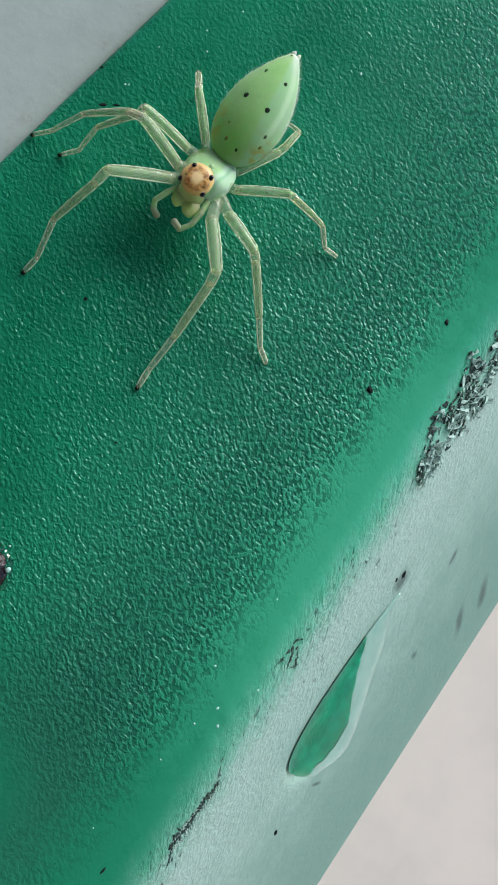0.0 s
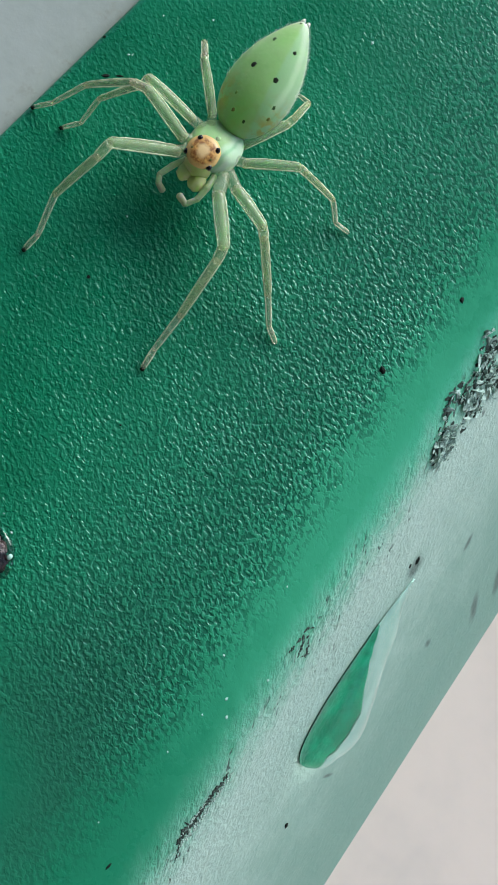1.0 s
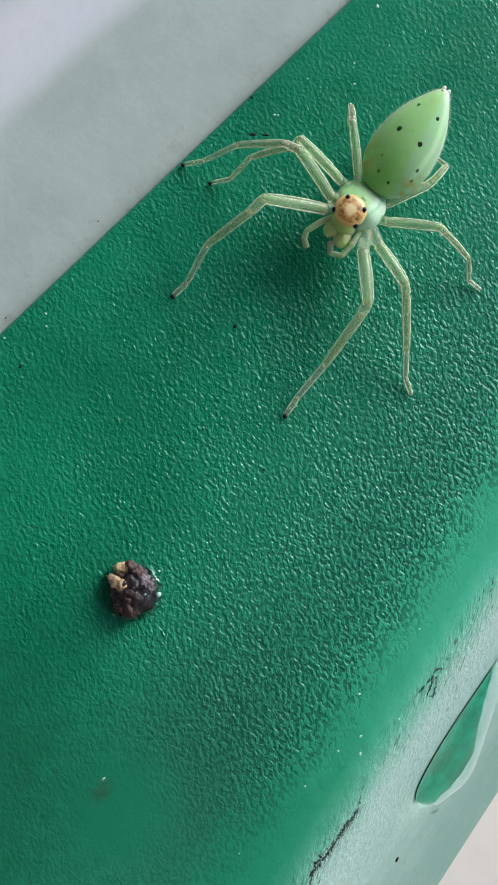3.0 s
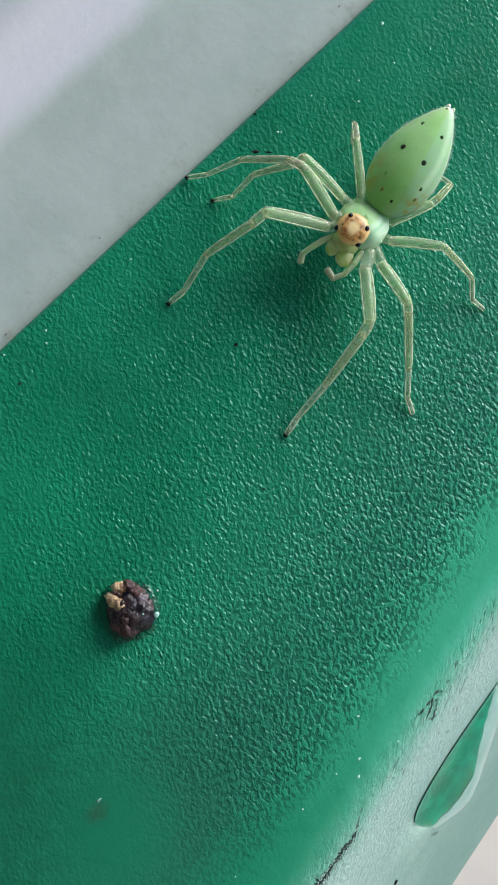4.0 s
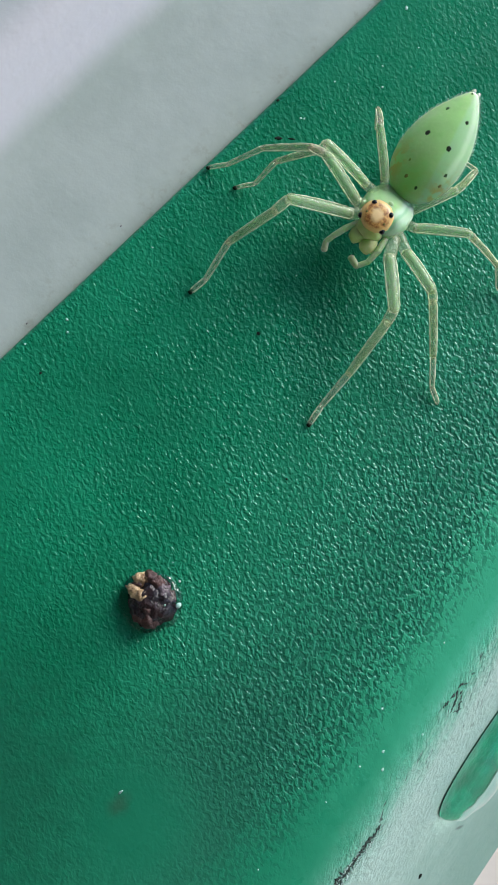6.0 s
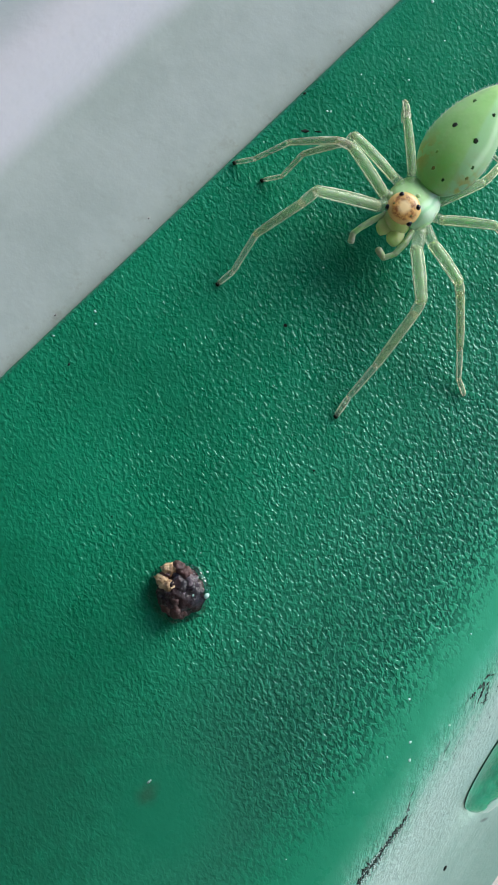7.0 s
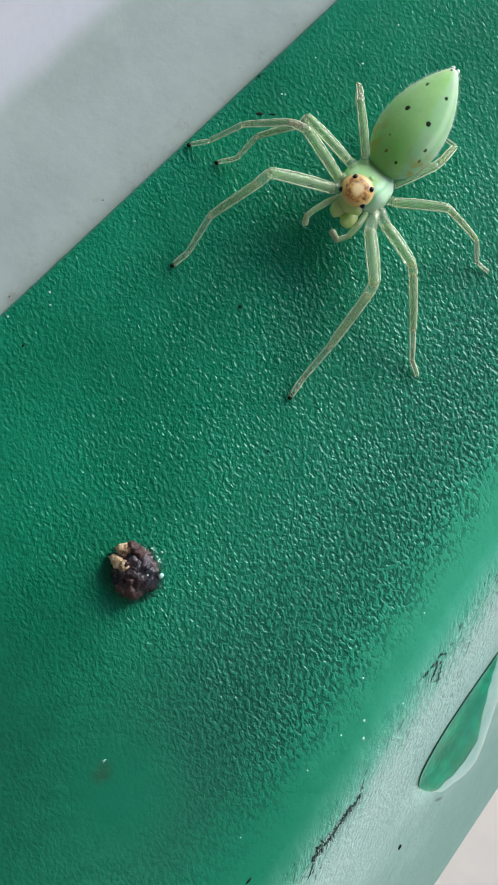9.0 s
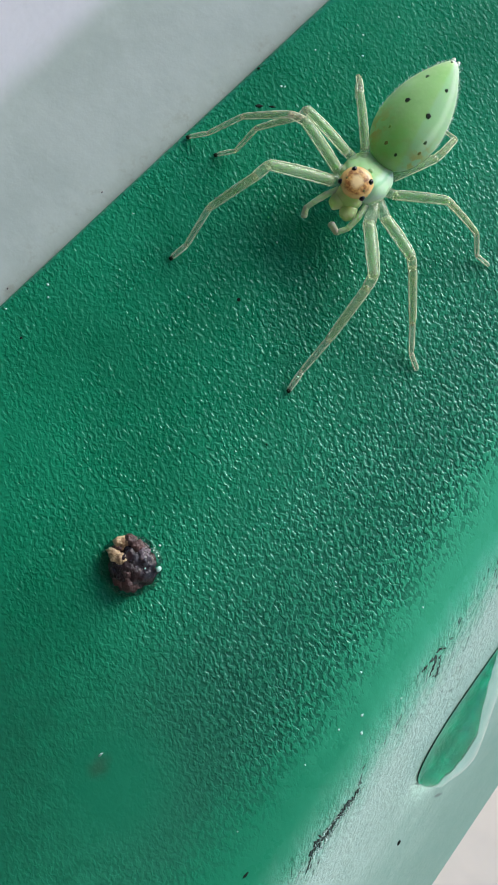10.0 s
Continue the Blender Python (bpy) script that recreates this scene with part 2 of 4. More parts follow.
def abdomen_skin():
    """Light green, deeper along the front of the back, pale on one flank with a whitish line."""
    m = Mat("abdomen_skin", Roughness=0.55, Specular_IOR_Level=0.3, Subsurface_Weight=1.0, Subsurface_Radius=(0.6, 1.0, 0.45), Subsurface_Scale=5.0 * MM, IOR=1.25, Sheen_Weight=0.05)
    at = m.coords()
    x, z = m.math("SUBTRACT", m.axis(0, at), 0.2), m.axis(2, at)
    rel = m.math("DIVIDE", m.math("SUBTRACT", z, 2.4), 3.55)
    half = m.math("MULTIPLY", m.math("SUBTRACT", 1.0, m.math("MULTIPLY", rel, rel)), 1.42)
    wob = m.math("MULTIPLY", m.math("SUBTRACT", m.noise(1.3, 3), 0.5), 0.2)
    x2 = m.math("ADD", x, wob)
    body = m.mix(m.ramp(m.noise(1.0, 3), 0.3, 0.7), (0.235, 0.40, 0.165), (0.27, 0.44, 0.195))
    body = m.mix(m.math("MULTIPLY", m.ramp(m.noise(4.5, 5, 0.65), 0.45, 0.7), 0.35), body, (0.31, 0.47, 0.235))
    heart = m.math("MULTIPLY", m.ramp(m.math("ABSOLUTE", m.math("ADD", x2, 0.1)), 0.1, 0.5, 1.0, 0.0), m.ramp(z, 1.0, 3.4, 0.5, 0.0))
    body = m.mix(heart, body, (0.20, 0.43, 0.12))
    crease = m.math("SUBTRACT", x2, m.math("SUBTRACT", 0.62, m.math("MULTIPLY", z, 0.13)))
    body = m.mix(m.math("MULTIPLY", m.ramp(crease, 0.0, 0.18), 0.9), body, (0.27, 0.43, 0.26))
    rust = m.math("MULTIPLY", m.ramp(m.math("ABSOLUTE", x), 0.5, 1.1, 0.15, 1.0), m.ramp(z, 0.9, 3.0, 0.9, 0.0))
    body = m.mix(m.math("MULTIPLY", rust, m.ramp(m.noise(2.4, 3), 0.44, 0.58)), body, (0.34, 0.27, 0.08))
    line = m.math("SUBTRACT", x2, m.math("MULTIPLY", half, 0.70))
    body = m.mix(m.math("MULTIPLY", m.ramp(m.math("ABSOLUTE", line), 0.02, 0.22, 0.4, 0.0), m.ramp(z, 1.2, 2.2)), body, (0.52, 0.68, 0.47))
    m.set("Base Color", body)
    m.bump(m.noise(8.0, 3), 0.3, 0.015)
    return m.m


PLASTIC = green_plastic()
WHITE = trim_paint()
WARM_WHITE = white_paint("warm_white_paint", (0.92, 0.81, 0.74), (0.70, 0.65, 0.62))
CONCRETE = plain("pale_concrete", (0.40, 0.385, 0.355), 0.85, (0.31, 0.30, 0.28), 0.05)
SHADE_WALL = plain("shade_wall_green", (0.035, 0.055, 0.025), 0.8, (0.015, 0.03, 0.012), 0.02)
SKIN = abdomen_skin()
def clear_skin(name, colour, alpha, mottle=0.2, rough=0.16):
    """Glassy skin of the legs."""
    m = Mat(name, Roughness=rough, Transmission_Weight=0.62, IOR=1.35, Alpha=alpha, Specular_IOR_Level=0.8)
    m.set("Base Color", m.mix(m.ramp(m.noise(2.2, 3), 0.35, 0.65), colour, tuple(min(1.0, c * 1.12) for c in colour)))
    m.set("Base Color", m.mix(m.math("MULTIPLY", m.ramp(m.noise(5.5, 4, 0.7), 0.52, 0.68), mottle), m.bsdf.inputs["Base Color"].links[0].from_socket, (0.30, 0.24, 0.12)))
    m.bump(m.noise(6.0, 4, 0.65), 0.7, 0.03)
    return m.m


LIMB = clear_skin("leg_skin", (0.84, 0.96, 0.64), 0.48)
LIMB_DIM = clear_skin("shin_skin", (0.88, 0.94, 0.56), 0.45, 0.4)
LIMB_TAN = clear_skin("leg_end_skin", (0.86, 0.80, 0.60), 0.46, 0.6)
MUSCLE = flesh("leg_flesh", (0.46, 0.74, 0.34), (0.54, 0.80, 0.40), 0.3, 0.0, 0.3, alpha=0.2)
MUSCLE_DIM = flesh("shin_flesh", (0.27, 0.40, 0.12), (0.33, 0.46, 0.16), 0.3, 0.0, 0.3, alpha=0.17)
TIP = flesh("palp_tip_skin", (0.42, 0.46, 0.28), (0.58, 0.60, 0.42), 0.3, 0.3, 0.4, 6.0, fuzz=0.2)
JAW = flesh("jaw_skin", (0.50, 0.66, 0.21), (0.58, 0.72, 0.29), 0.9, 0.15, 0.4, 2.0)


def carapace_skin():
    """Matt pale green, glassy and whitish on one side with a darker seam."""
    m = Mat("carapace_skin", Roughness=0.6, Specular_IOR_Level=0.25, Subsurface_Weight=0.7, Subsurface_Radius=(0.6, 1.0, 0.45), Subsurface_Scale=0.5 * MM, IOR=1.3)
    at = m.coords()
    x = m.math("ADD", m.axis(0, at), m.math("MULTIPLY", m.math("SUBTRACT", m.noise(1.6, 3), 0.5), 0.3))
    x = m.math("SUBTRACT", x, m.math("MULTIPLY", m.axis(2, at), 0.12))
    skin = m.mix(m.ramp(m.noise(1.1, 3), 0.3, 0.7), (0.33, 0.56, 0.25), (0.40, 0.62, 0.31))
    side = m.ramp(x, 0.3, 0.55)
    skin = m.mix(side, skin, (0.50, 0.70, 0.49))
    seam = m.math("MULTIPLY", m.ramp(m.math("ABSOLUTE", m.math("SUBTRACT", x, 0.72)), 0.02, 0.13, 1.0, 0.0), 0.6)
    skin = m.mix(seam, skin, (0.26, 0.56, 0.30))
    m.set("Base Color", skin)
    m.bump(m.noise(7.0, 3), 0.25, 0.02)
    return m.m


PALP = flesh("palp_skin", (0.46, 0.66, 0.34), (0.62, 0.78, 0.48), 0.4, 0.2, 0.3, 4.0, alpha=0.75)
SHELL = carapace_skin()
GLASSY = flesh("knob_skin", (0.58, 0.80, 0.50), (0.70, 0.88, 0.62), 0.8, 0.35, 0.25, fuzz=0.3)


def cap_skin():
    """Orange skin round the eyes, pale where the crown is thinnest."""
    m = Mat("eye_cap_skin", Roughness=0.4, Subsurface_Weight=0.25, Subsurface_Radius=(1.0, 0.6, 0.3), Subsurface_Scale=0.2 * MM)
    at = m.coords()
    x = m.math("SUBTRACT", m.axis(0, at), -0.16)
    z = m.math("SUBTRACT", m.axis(2, at), -1.15)
    far = m.math("SQRT", m.math("ADD", m.math("MULTIPLY", x, x), m.math("MULTIPLY", z, z)))
    far = m.math("ADD", far, m.math("MULTIPLY", m.math("SUBTRACT", m.noise(3.2, 4), 0.5), 0.3))
    ring = m.mix(m.ramp(m.noise(4.6, 5, 0.7), 0.38, 0.62), (0.22, 0.075, 0.015), (0.66, 0.38, 0.11))
    ring = m.mix(m.ramp(far, 0.48, 0.62), ring, (0.68, 0.46, 0.16))
    m.set("Base Color", m.mix(m.ramp(far, 0.16, 0.38), (0.80, 0.60, 0.30), ring))
    m.bump(m.noise(6.0, 3), 0.3, 0.03)
    return m.m


CAP = cap_skin()
EYE = Mat("eye_black", Base_Color=(0.006, 0.005, 0.005), Roughness=0.08).m
SPOT = plain("spot_black", (0.006, 0.016, 0.006), 0.8, Specular_IOR_Level=0.2)
SPOT_GREY = plain("spot_green_black", (0.035, 0.075, 0.03), 0.8, Specular_IOR_Level=0.2)
FADED = plain("faded_spot", (0.16, 0.27, 0.07), 0.8, Specular_IOR_Level=0.2)
# pale colour for the highlight along the edges of the glassy legs
EDGE_GLINT = plain("pale_edge_glint", (0.92, 0.97, 0.72), 0.6, (0.85, 0.93, 0.62), relief=0, Alpha=0.9)
RUSTY = plain("rusty_spot", (0.20, 0.19, 0.06), 0.8, Specular_IOR_Level=0.2)
HAIR = flesh("pale_hair", (0.84, 0.92, 0.74), (0.90, 0.95, 0.80), 0.1, alpha=0.7)
SPINE = plain("spine_brown", (0.07, 0.07, 0.035), 0.5, relief=0, Alpha=0.7)
BROWN = plain("dry_brown", (0.030, 0.014, 0.014), 0.22, (0.010, 0.008, 0.012), 1.6, 0.7, 0.14)
TAN = plain("dry_tan", (0.66, 0.47, 0.26), 0.3, (0.24, 0.13, 0.06), 2.6, 0.9, 0.12)
RUST = plain("dry_russet", (0.085, 0.034, 0.028), 0.4, (0.05, 0.02, 0.018), 3.0, 0.8, 0.1)
GREY = plain("dry_grey", (0.17, 0.13, 0.145), 0.3, (0.05, 0.035, 0.045), 3.0, 0.8, 0.1)
DIRT = plain("black_dirt", (0.006, 0.014, 0.010), 0.8, Specular_IOR_Level=0.2)
DUST = plain("white_dust", (0.50, 0.80, 0.70), 0.5, (0.40, 0.68, 0.58))
# the green rim as the drop refracts it, put into a colour
REFRACTED = plain("refracted_rim_green", (0.006, 0.27, 0.145), 0.3, (0.003, 0.16, 0.085), 1.5, 0.5, 0.08, Specular_IOR_Level=0.1)
DAMP = plain("damp_chalk", (0.29, 0.47, 0.42), 0.35, (0.22, 0.40, 0.35), 1.2, 0.4, 0.06, Specular_IOR_Level=0.1)
# the shadow inside the drop's left edge, put into a colour
DROP_SHADE = plain("drop_shade_green", (0.004, 0.12, 0.068), 0.3, (0.002, 0.05, 0.03), 2.5, 0.5, 0.08)
CRUST = plain("grey_crust", (0.40, 0.59, 0.52), 0.5, (0.22, 0.36, 0.31), 2.2, 0.8, 0.1)
WATER = Mat("water", Base_Color=(1.0, 1.0, 1.0), Roughness=0.015, IOR=1.333, Transmission_Weight=1.0).m


# ---- builders ----
def mesh_of(name, bm, material, smooth=True):
    """A mesh from a bmesh whose points are in mm."""
    bmesh.ops.recalc_face_normals(bm, faces=bm.faces)
    for v in bm.verts:
        v.co *= MM
    data = bpy.data.meshes.new(name)
    bm.to_mesh(data)
    bm.free()
    for p in data.polygons:
        p.use_smooth = smooth
    data.materials.append(material)
    return data


def thing(name, bm, material, at=(0, 0, 0), smooth=True):
    ob = new(name, mesh_of(name, bm, material, smooth))
    ob.matrix_basis = pose(at[0] * MM, at[1] * MM, at[2] * MM + HIGH)
    return ob


def part(name, bm, material, parent, label="", smooth=True):
    """One mesh under a thing or a part, its points in mm in the parent's space."""
    ob = new(name, mesh_of(name, bm, material, smooth))
    ob.parent = parent
    return tagged(ob, label)


def loft(rings, closed=True, caps=True):
    """A skin over rings of equally many points."""
    bm = bmesh.new()
    made = [[bm.verts.new(p) for p in ring] for ring in rings]
    count = len(made[0])
    for a, b in zip(made, made[1:]):
        for i in range(count if closed else count - 1):
            j = (i + 1) % count
            bm.faces.new((a[i], a[j], b[j], b[i]))
    if caps:
        bm.faces.new(made[0])
        bm.faces.new(made[-1])
    return bm


def frame_along(way, up=(0, -1, 0)):
    way = Vector(way).normalized()
    up = Vector(up)
    up = (up - way * up.dot(way))
    up = up.normalized() if up.length > 1e-4 else way.orthogonal().normalized()
    return way, up, way.cross(up)


def limb(a, b, r0, r1, bulge=0.12, sides=12, steps=11, sag=0.0, flare=0.14):
    """A rounded limb from a to b."""
    a, b = Vector(a), Vector(b)
    way, up, out = frame_along(b - a)
    length = (b - a).length
    rings = []
    for k in range(-3, steps + 4):
        if k < 0:
            s, r = -r0 * math.cos((k + 3.35) / 3.35 * math.pi / 2) * 0.75, r0 * math.sin((k + 3.35) / 3.35 * math.pi / 2)
        elif k > steps:
            e = (k - steps) / 3.35
            s, r = length + r1 * math.sin(e * math.pi / 2) * 0.75, r1 * math.cos(e * math.pi / 2)
        else:
            f = k / steps
            s, r = f * length, (r0 + (r1 - r0) * f) * (1 + bulge * math.sin(math.pi * f) - flare * math.sin(math.pi * f) ** 0.5 + flare * 0.5)
        mid = a + way * s + up * sag * math.sin(math.pi * min(max(s / length, 0), 1))
        rings.append([mid + (up * math.sin(q) + out * math.cos(q)) * r for q in [2 * math.pi * i / sides for i in range(sides)]])
    return loft(rings)


def edge_line(a, b, r0, r1, bulge, sag, side, rnd, thick=0.028):
    """A thin uneven pale line along one flank of a limb, for its bright edge."""
    a, b = Vector(a), Vector(b)
    way, up, out = frame_along(b - a)
    rings = []
    for k in range(15):
        f = k / 14
        n = out * side * math.cos(0.25) + up * math.sin(0.25)
        c = a + (b - a) * f + up * sag * math.sin(math.pi * f) + n * (r0 + (r1 - r0) * f) * (1 + bulge * math.sin(math.pi * f)) * 0.96
        t = thick * rnd.uniform(0.6, 1.2) * (0.35 if k in (0, 14) else 1.0)
        rings.append([c + (up * math.sin(q) + out * math.cos(q)) * t for q in [2 * math.pi * i / 5 for i in range(5)]])
    return loft(rings)


def lump(centre, radii, rough=0.0, pitch=1.0, level=2, seed=0.0, flat=None):
    """A rounded lump with an uneven skin; flat: the y past which nothing reaches."""
    bm = bmesh.new()
    bmesh.ops.create_icosphere(bm, subdivisions=level, radius=1.0)
    for v in bm.verts:
        d = v.co.normalized()
        k = 1 + rough * (noise.noise(d * pitch + Vector((seed, seed * 1.7, 3.1))) + 0.5 * noise.noise(d * pitch * 2.3 + Vector((seed, 1, seed))))
        v.co = Vector((d.x * radii[0], d.y * radii[1], d.z * radii[2])) * k + Vector(centre)
        if flat is not None:
            v.co.y = min(v.co.y, flat)
    return bm


def shard(seed, rough=0.35):
    """A small angular chip of about unit size."""
    rnd = random.Random(seed)
    bm = bmesh.new()
    bmesh.ops.create_icosphere(bm, subdivisions=1, radius=1.0)
    for v in bm.verts:
        v.co *= 1 + rnd.uniform(-rough, rough)
    return bm


def joined(*bms):
    """Several bmeshes as one."""
    whole = bmesh.new()
    for bm in bms:
        keep = {v: whole.verts.new(v.co) for v in bm.verts}
        for f in bm.faces:
            whole.faces.new([keep[v] for v in f.verts])
        bm.free()
    return whole


def empty(name, at):
    ob = new(name)
    ob.empty_display_size = 0.002
    ob.matrix_basis = pose(at[0] * MM, at[1] * MM, at[2] * MM + HIGH)
    return ob


def box(x0, x1, y0, y1, z0, z1):
    bm = bmesh.new()
    bmesh.ops.create_cube(bm, size=1.0)
    for v in bm.verts:
        v.co = Vector(((x0, x1)[v.co.x > 0], (y0, y1)[v.co.y > 0], (z0, z1)[v.co.z > 0]))
    return bm


# ---- the setting ----
def left_edge(z):
    """Where the post's front face ends, at the height z."""
    return -16.14 + 0.1528 * max(-60.0, min(60.0, z))


RIM = [(3.0, 0.0), (4.0, 0.10), (4.8, 0.28), (5.6, 0.52), (6.4, 0.93), (7.0, 1.48), (7.7, 2.36), (8.6, 3.7), (10.0, 5.87), (12.5, 9.73), (15.2, 13.9), (16.9, 16.5), (17.3, 17.4), (17.1, 18.4), (16.2, 19.3)]


def rim_curve(steps=5):
    """The rounded corner and flank, as points (x, y)."""
    p = [Vector(q) for q in RIM]
    out = []
    for i in range(len(p) - 1):
        a, b, c, d = p[max(i - 1, 0)], p[i], p[i + 1], p[min(i + 2, len(p) - 1)]
        for k in range(steps):
            t = k / steps
            out.append(0.5 * ((2 * b) + (c - a) * t + (2 * a - 5 * b + 4 * c - d) * t * t + (3 * b - a - 3 * c + d) * t ** 3))
    return out + [p[-1]]


def rim_y(x):
    """The depth of the front face, rim or flank at x."""
    pts = CURVE
    if x <= pts[0].x:
        return 0.0
    for a, b in zip(pts, pts[1:]):
        if a.x <= x <= b.x:
            return a.y + (b.y - a.y) * (x - a.x) / (b.x - a.x)
    return pts[-1].y


CURVE = rim_curve()


def build_post():
    heights = [-1000, -600, -300, -150, -90] + [-60 + 2 * i for i in range(61)] + [90, 150, 250, 300]
    rings = []
    for z in heights:
        xl = left_edge(z)
        ring = [(xl, 19.3), (xl, 8.0), (xl, 1.3), (xl + 0.02, 0.35), (xl + 0.07, 0.15), (xl + 0.17, 0.04), (xl + 0.35, 0.0)]
        ring += [(xl + 0.35 + (3.0 - xl - 0.35) * k / 8, 0.0) for k in range(1, 8)]
        ring += [(q.x, q.y) for q in CURVE]
        wob = 0.10 * noise.noise(Vector((0.3, 0.1, z * 0.11)))
        lean = 0.013 * max(-40.0, min(40.0, z)) - 0.08
        rings.append([(x + (wob if 4 < x < 9 else 0) + lean * max(0.0, min(1.0, (x - 12.5) / 4.4)), y, z) for x, y in ring])
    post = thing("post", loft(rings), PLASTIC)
    return tagged(post, "green moulded plastic post with pebbled face and chalky worn flank", "post")


def build_trim():
    """The white moulding along the post's slanting edge: a flat strip that swings up into a rounded bead."""
    prof = [(-0.7, 18.0), (-0.7, 0.36), (1.5, 0.34), (3.5, 0.36), (5.4, 0.36), (6.1, 0.31), (6.5, 0.2), (6.9, -0.1), (7.4, -0.7), (7.9, -1.22), (8.4, -1.58), (9.0, -1.78), (9.8, -1.78), (11.0, -1.5), (13.0, -0.9), (16.0, 0.2), (22.0, 2.4), (40.0, 8.0), (60.0, 12.0), (60.0, 18.0)]
    rings = [[(left_edge(z) - d, y, z) for d, y in prof] for z in range(-60, 61, 6)]
    tagged(thing("trim", loft(rings), WHITE), "off-white painted moulding beside the post, its rounded bead coloured lighter where lit", "trim", kind="structure")


post = build_post()
build_trim()
wall = thing("wall", box(-1500, 1500, 19.4, 160, -1000, 1500), WARM_WHITE, smooth=False)
tagged(wall, "warm white painted wall behind the post", "wall", kind="structure")
ground = new("ground", mesh_of("ground", box(-20000, 20000, -20000, 20000, -1040, -1000), CONCRETE, False))
ground.location.z = HIGH
tagged(ground, "pale concrete ground in front of the wall", "ground", kind="structure")

# added out of view: blocks low sky and keeps the plastic's reflections dark
shade = thing("shade_wall", box(-4000, 1300, -1300, -1000, -1000, 800), SHADE_WALL, smooth=False)
tagged(shade, "unseen dark wall added across from the post to block sky light", "wall", kind="structure")


# ---- the spider ----
SPIDER = (-7.86, 0.0, 8.65)
spider = tagged(empty("spider", SPIDER), "pale green translucent jumping spider resting head down on the post", "spider")

A0, A1 = Vector((0.22, -1.5, 0.36)), Vector((0.15, -1.8, 5.93))


def abdomen_ring(f):
    """Half width along the abdomen, from the waist (0) to the tail (1)."""
    if f < 0.4:
        return 1.47 * math.sqrt(max(0.0, 1 - ((0.4 - f) / 0.4) ** 2)) ** 0.95
    return 0.21 + 1.26 * math.cos(math.pi / 2 * (f - 0.4) / 0.6) ** 0.86


def abdomen_at(f, turn, lift=0.0):
    """A point of the abdomen's skin; turn: 0 right flank, 90 back, 180 left flank."""
    way, up, out = frame_along(A1 - A0)
    r, q = abdomen_ring(f) + lift, radians(turn)
    r *= 1 + 0.05 * math.exp(-((turn % 360 - 44) / 15) ** 2) * math.sin(math.pi * f)  # a low ridge above the flank
    tall = 1.06 * (0.64 + 0.36 * math.sin(math.pi / 2 * min(1.0, f / 0.35))) * (r / 1.47) ** 0.65 * math.copysign(abs(math.sin(q)) ** 0.8, math.sin(q))
    tall *= 1.0 if tall > 0 else 0.55
    return A0 + (A1 - A0) * f - out * r * math.cos(q) + up * tall


def abdomen_out(f, turn):
    """The skin's outward way there."""
    along = abdomen_at(min(f + 0.01, 1.0), turn) - abdomen_at(f - 0.01, turn)
    round_it = abdomen_at(f, turn + 2) - abdomen_at(f, turn - 2)
    n = along.cross(round_it).normalized()
    return n if n.dot(abdomen_at(f, turn) - (A0 + (A1 - A0) * f)) > 0 else -n


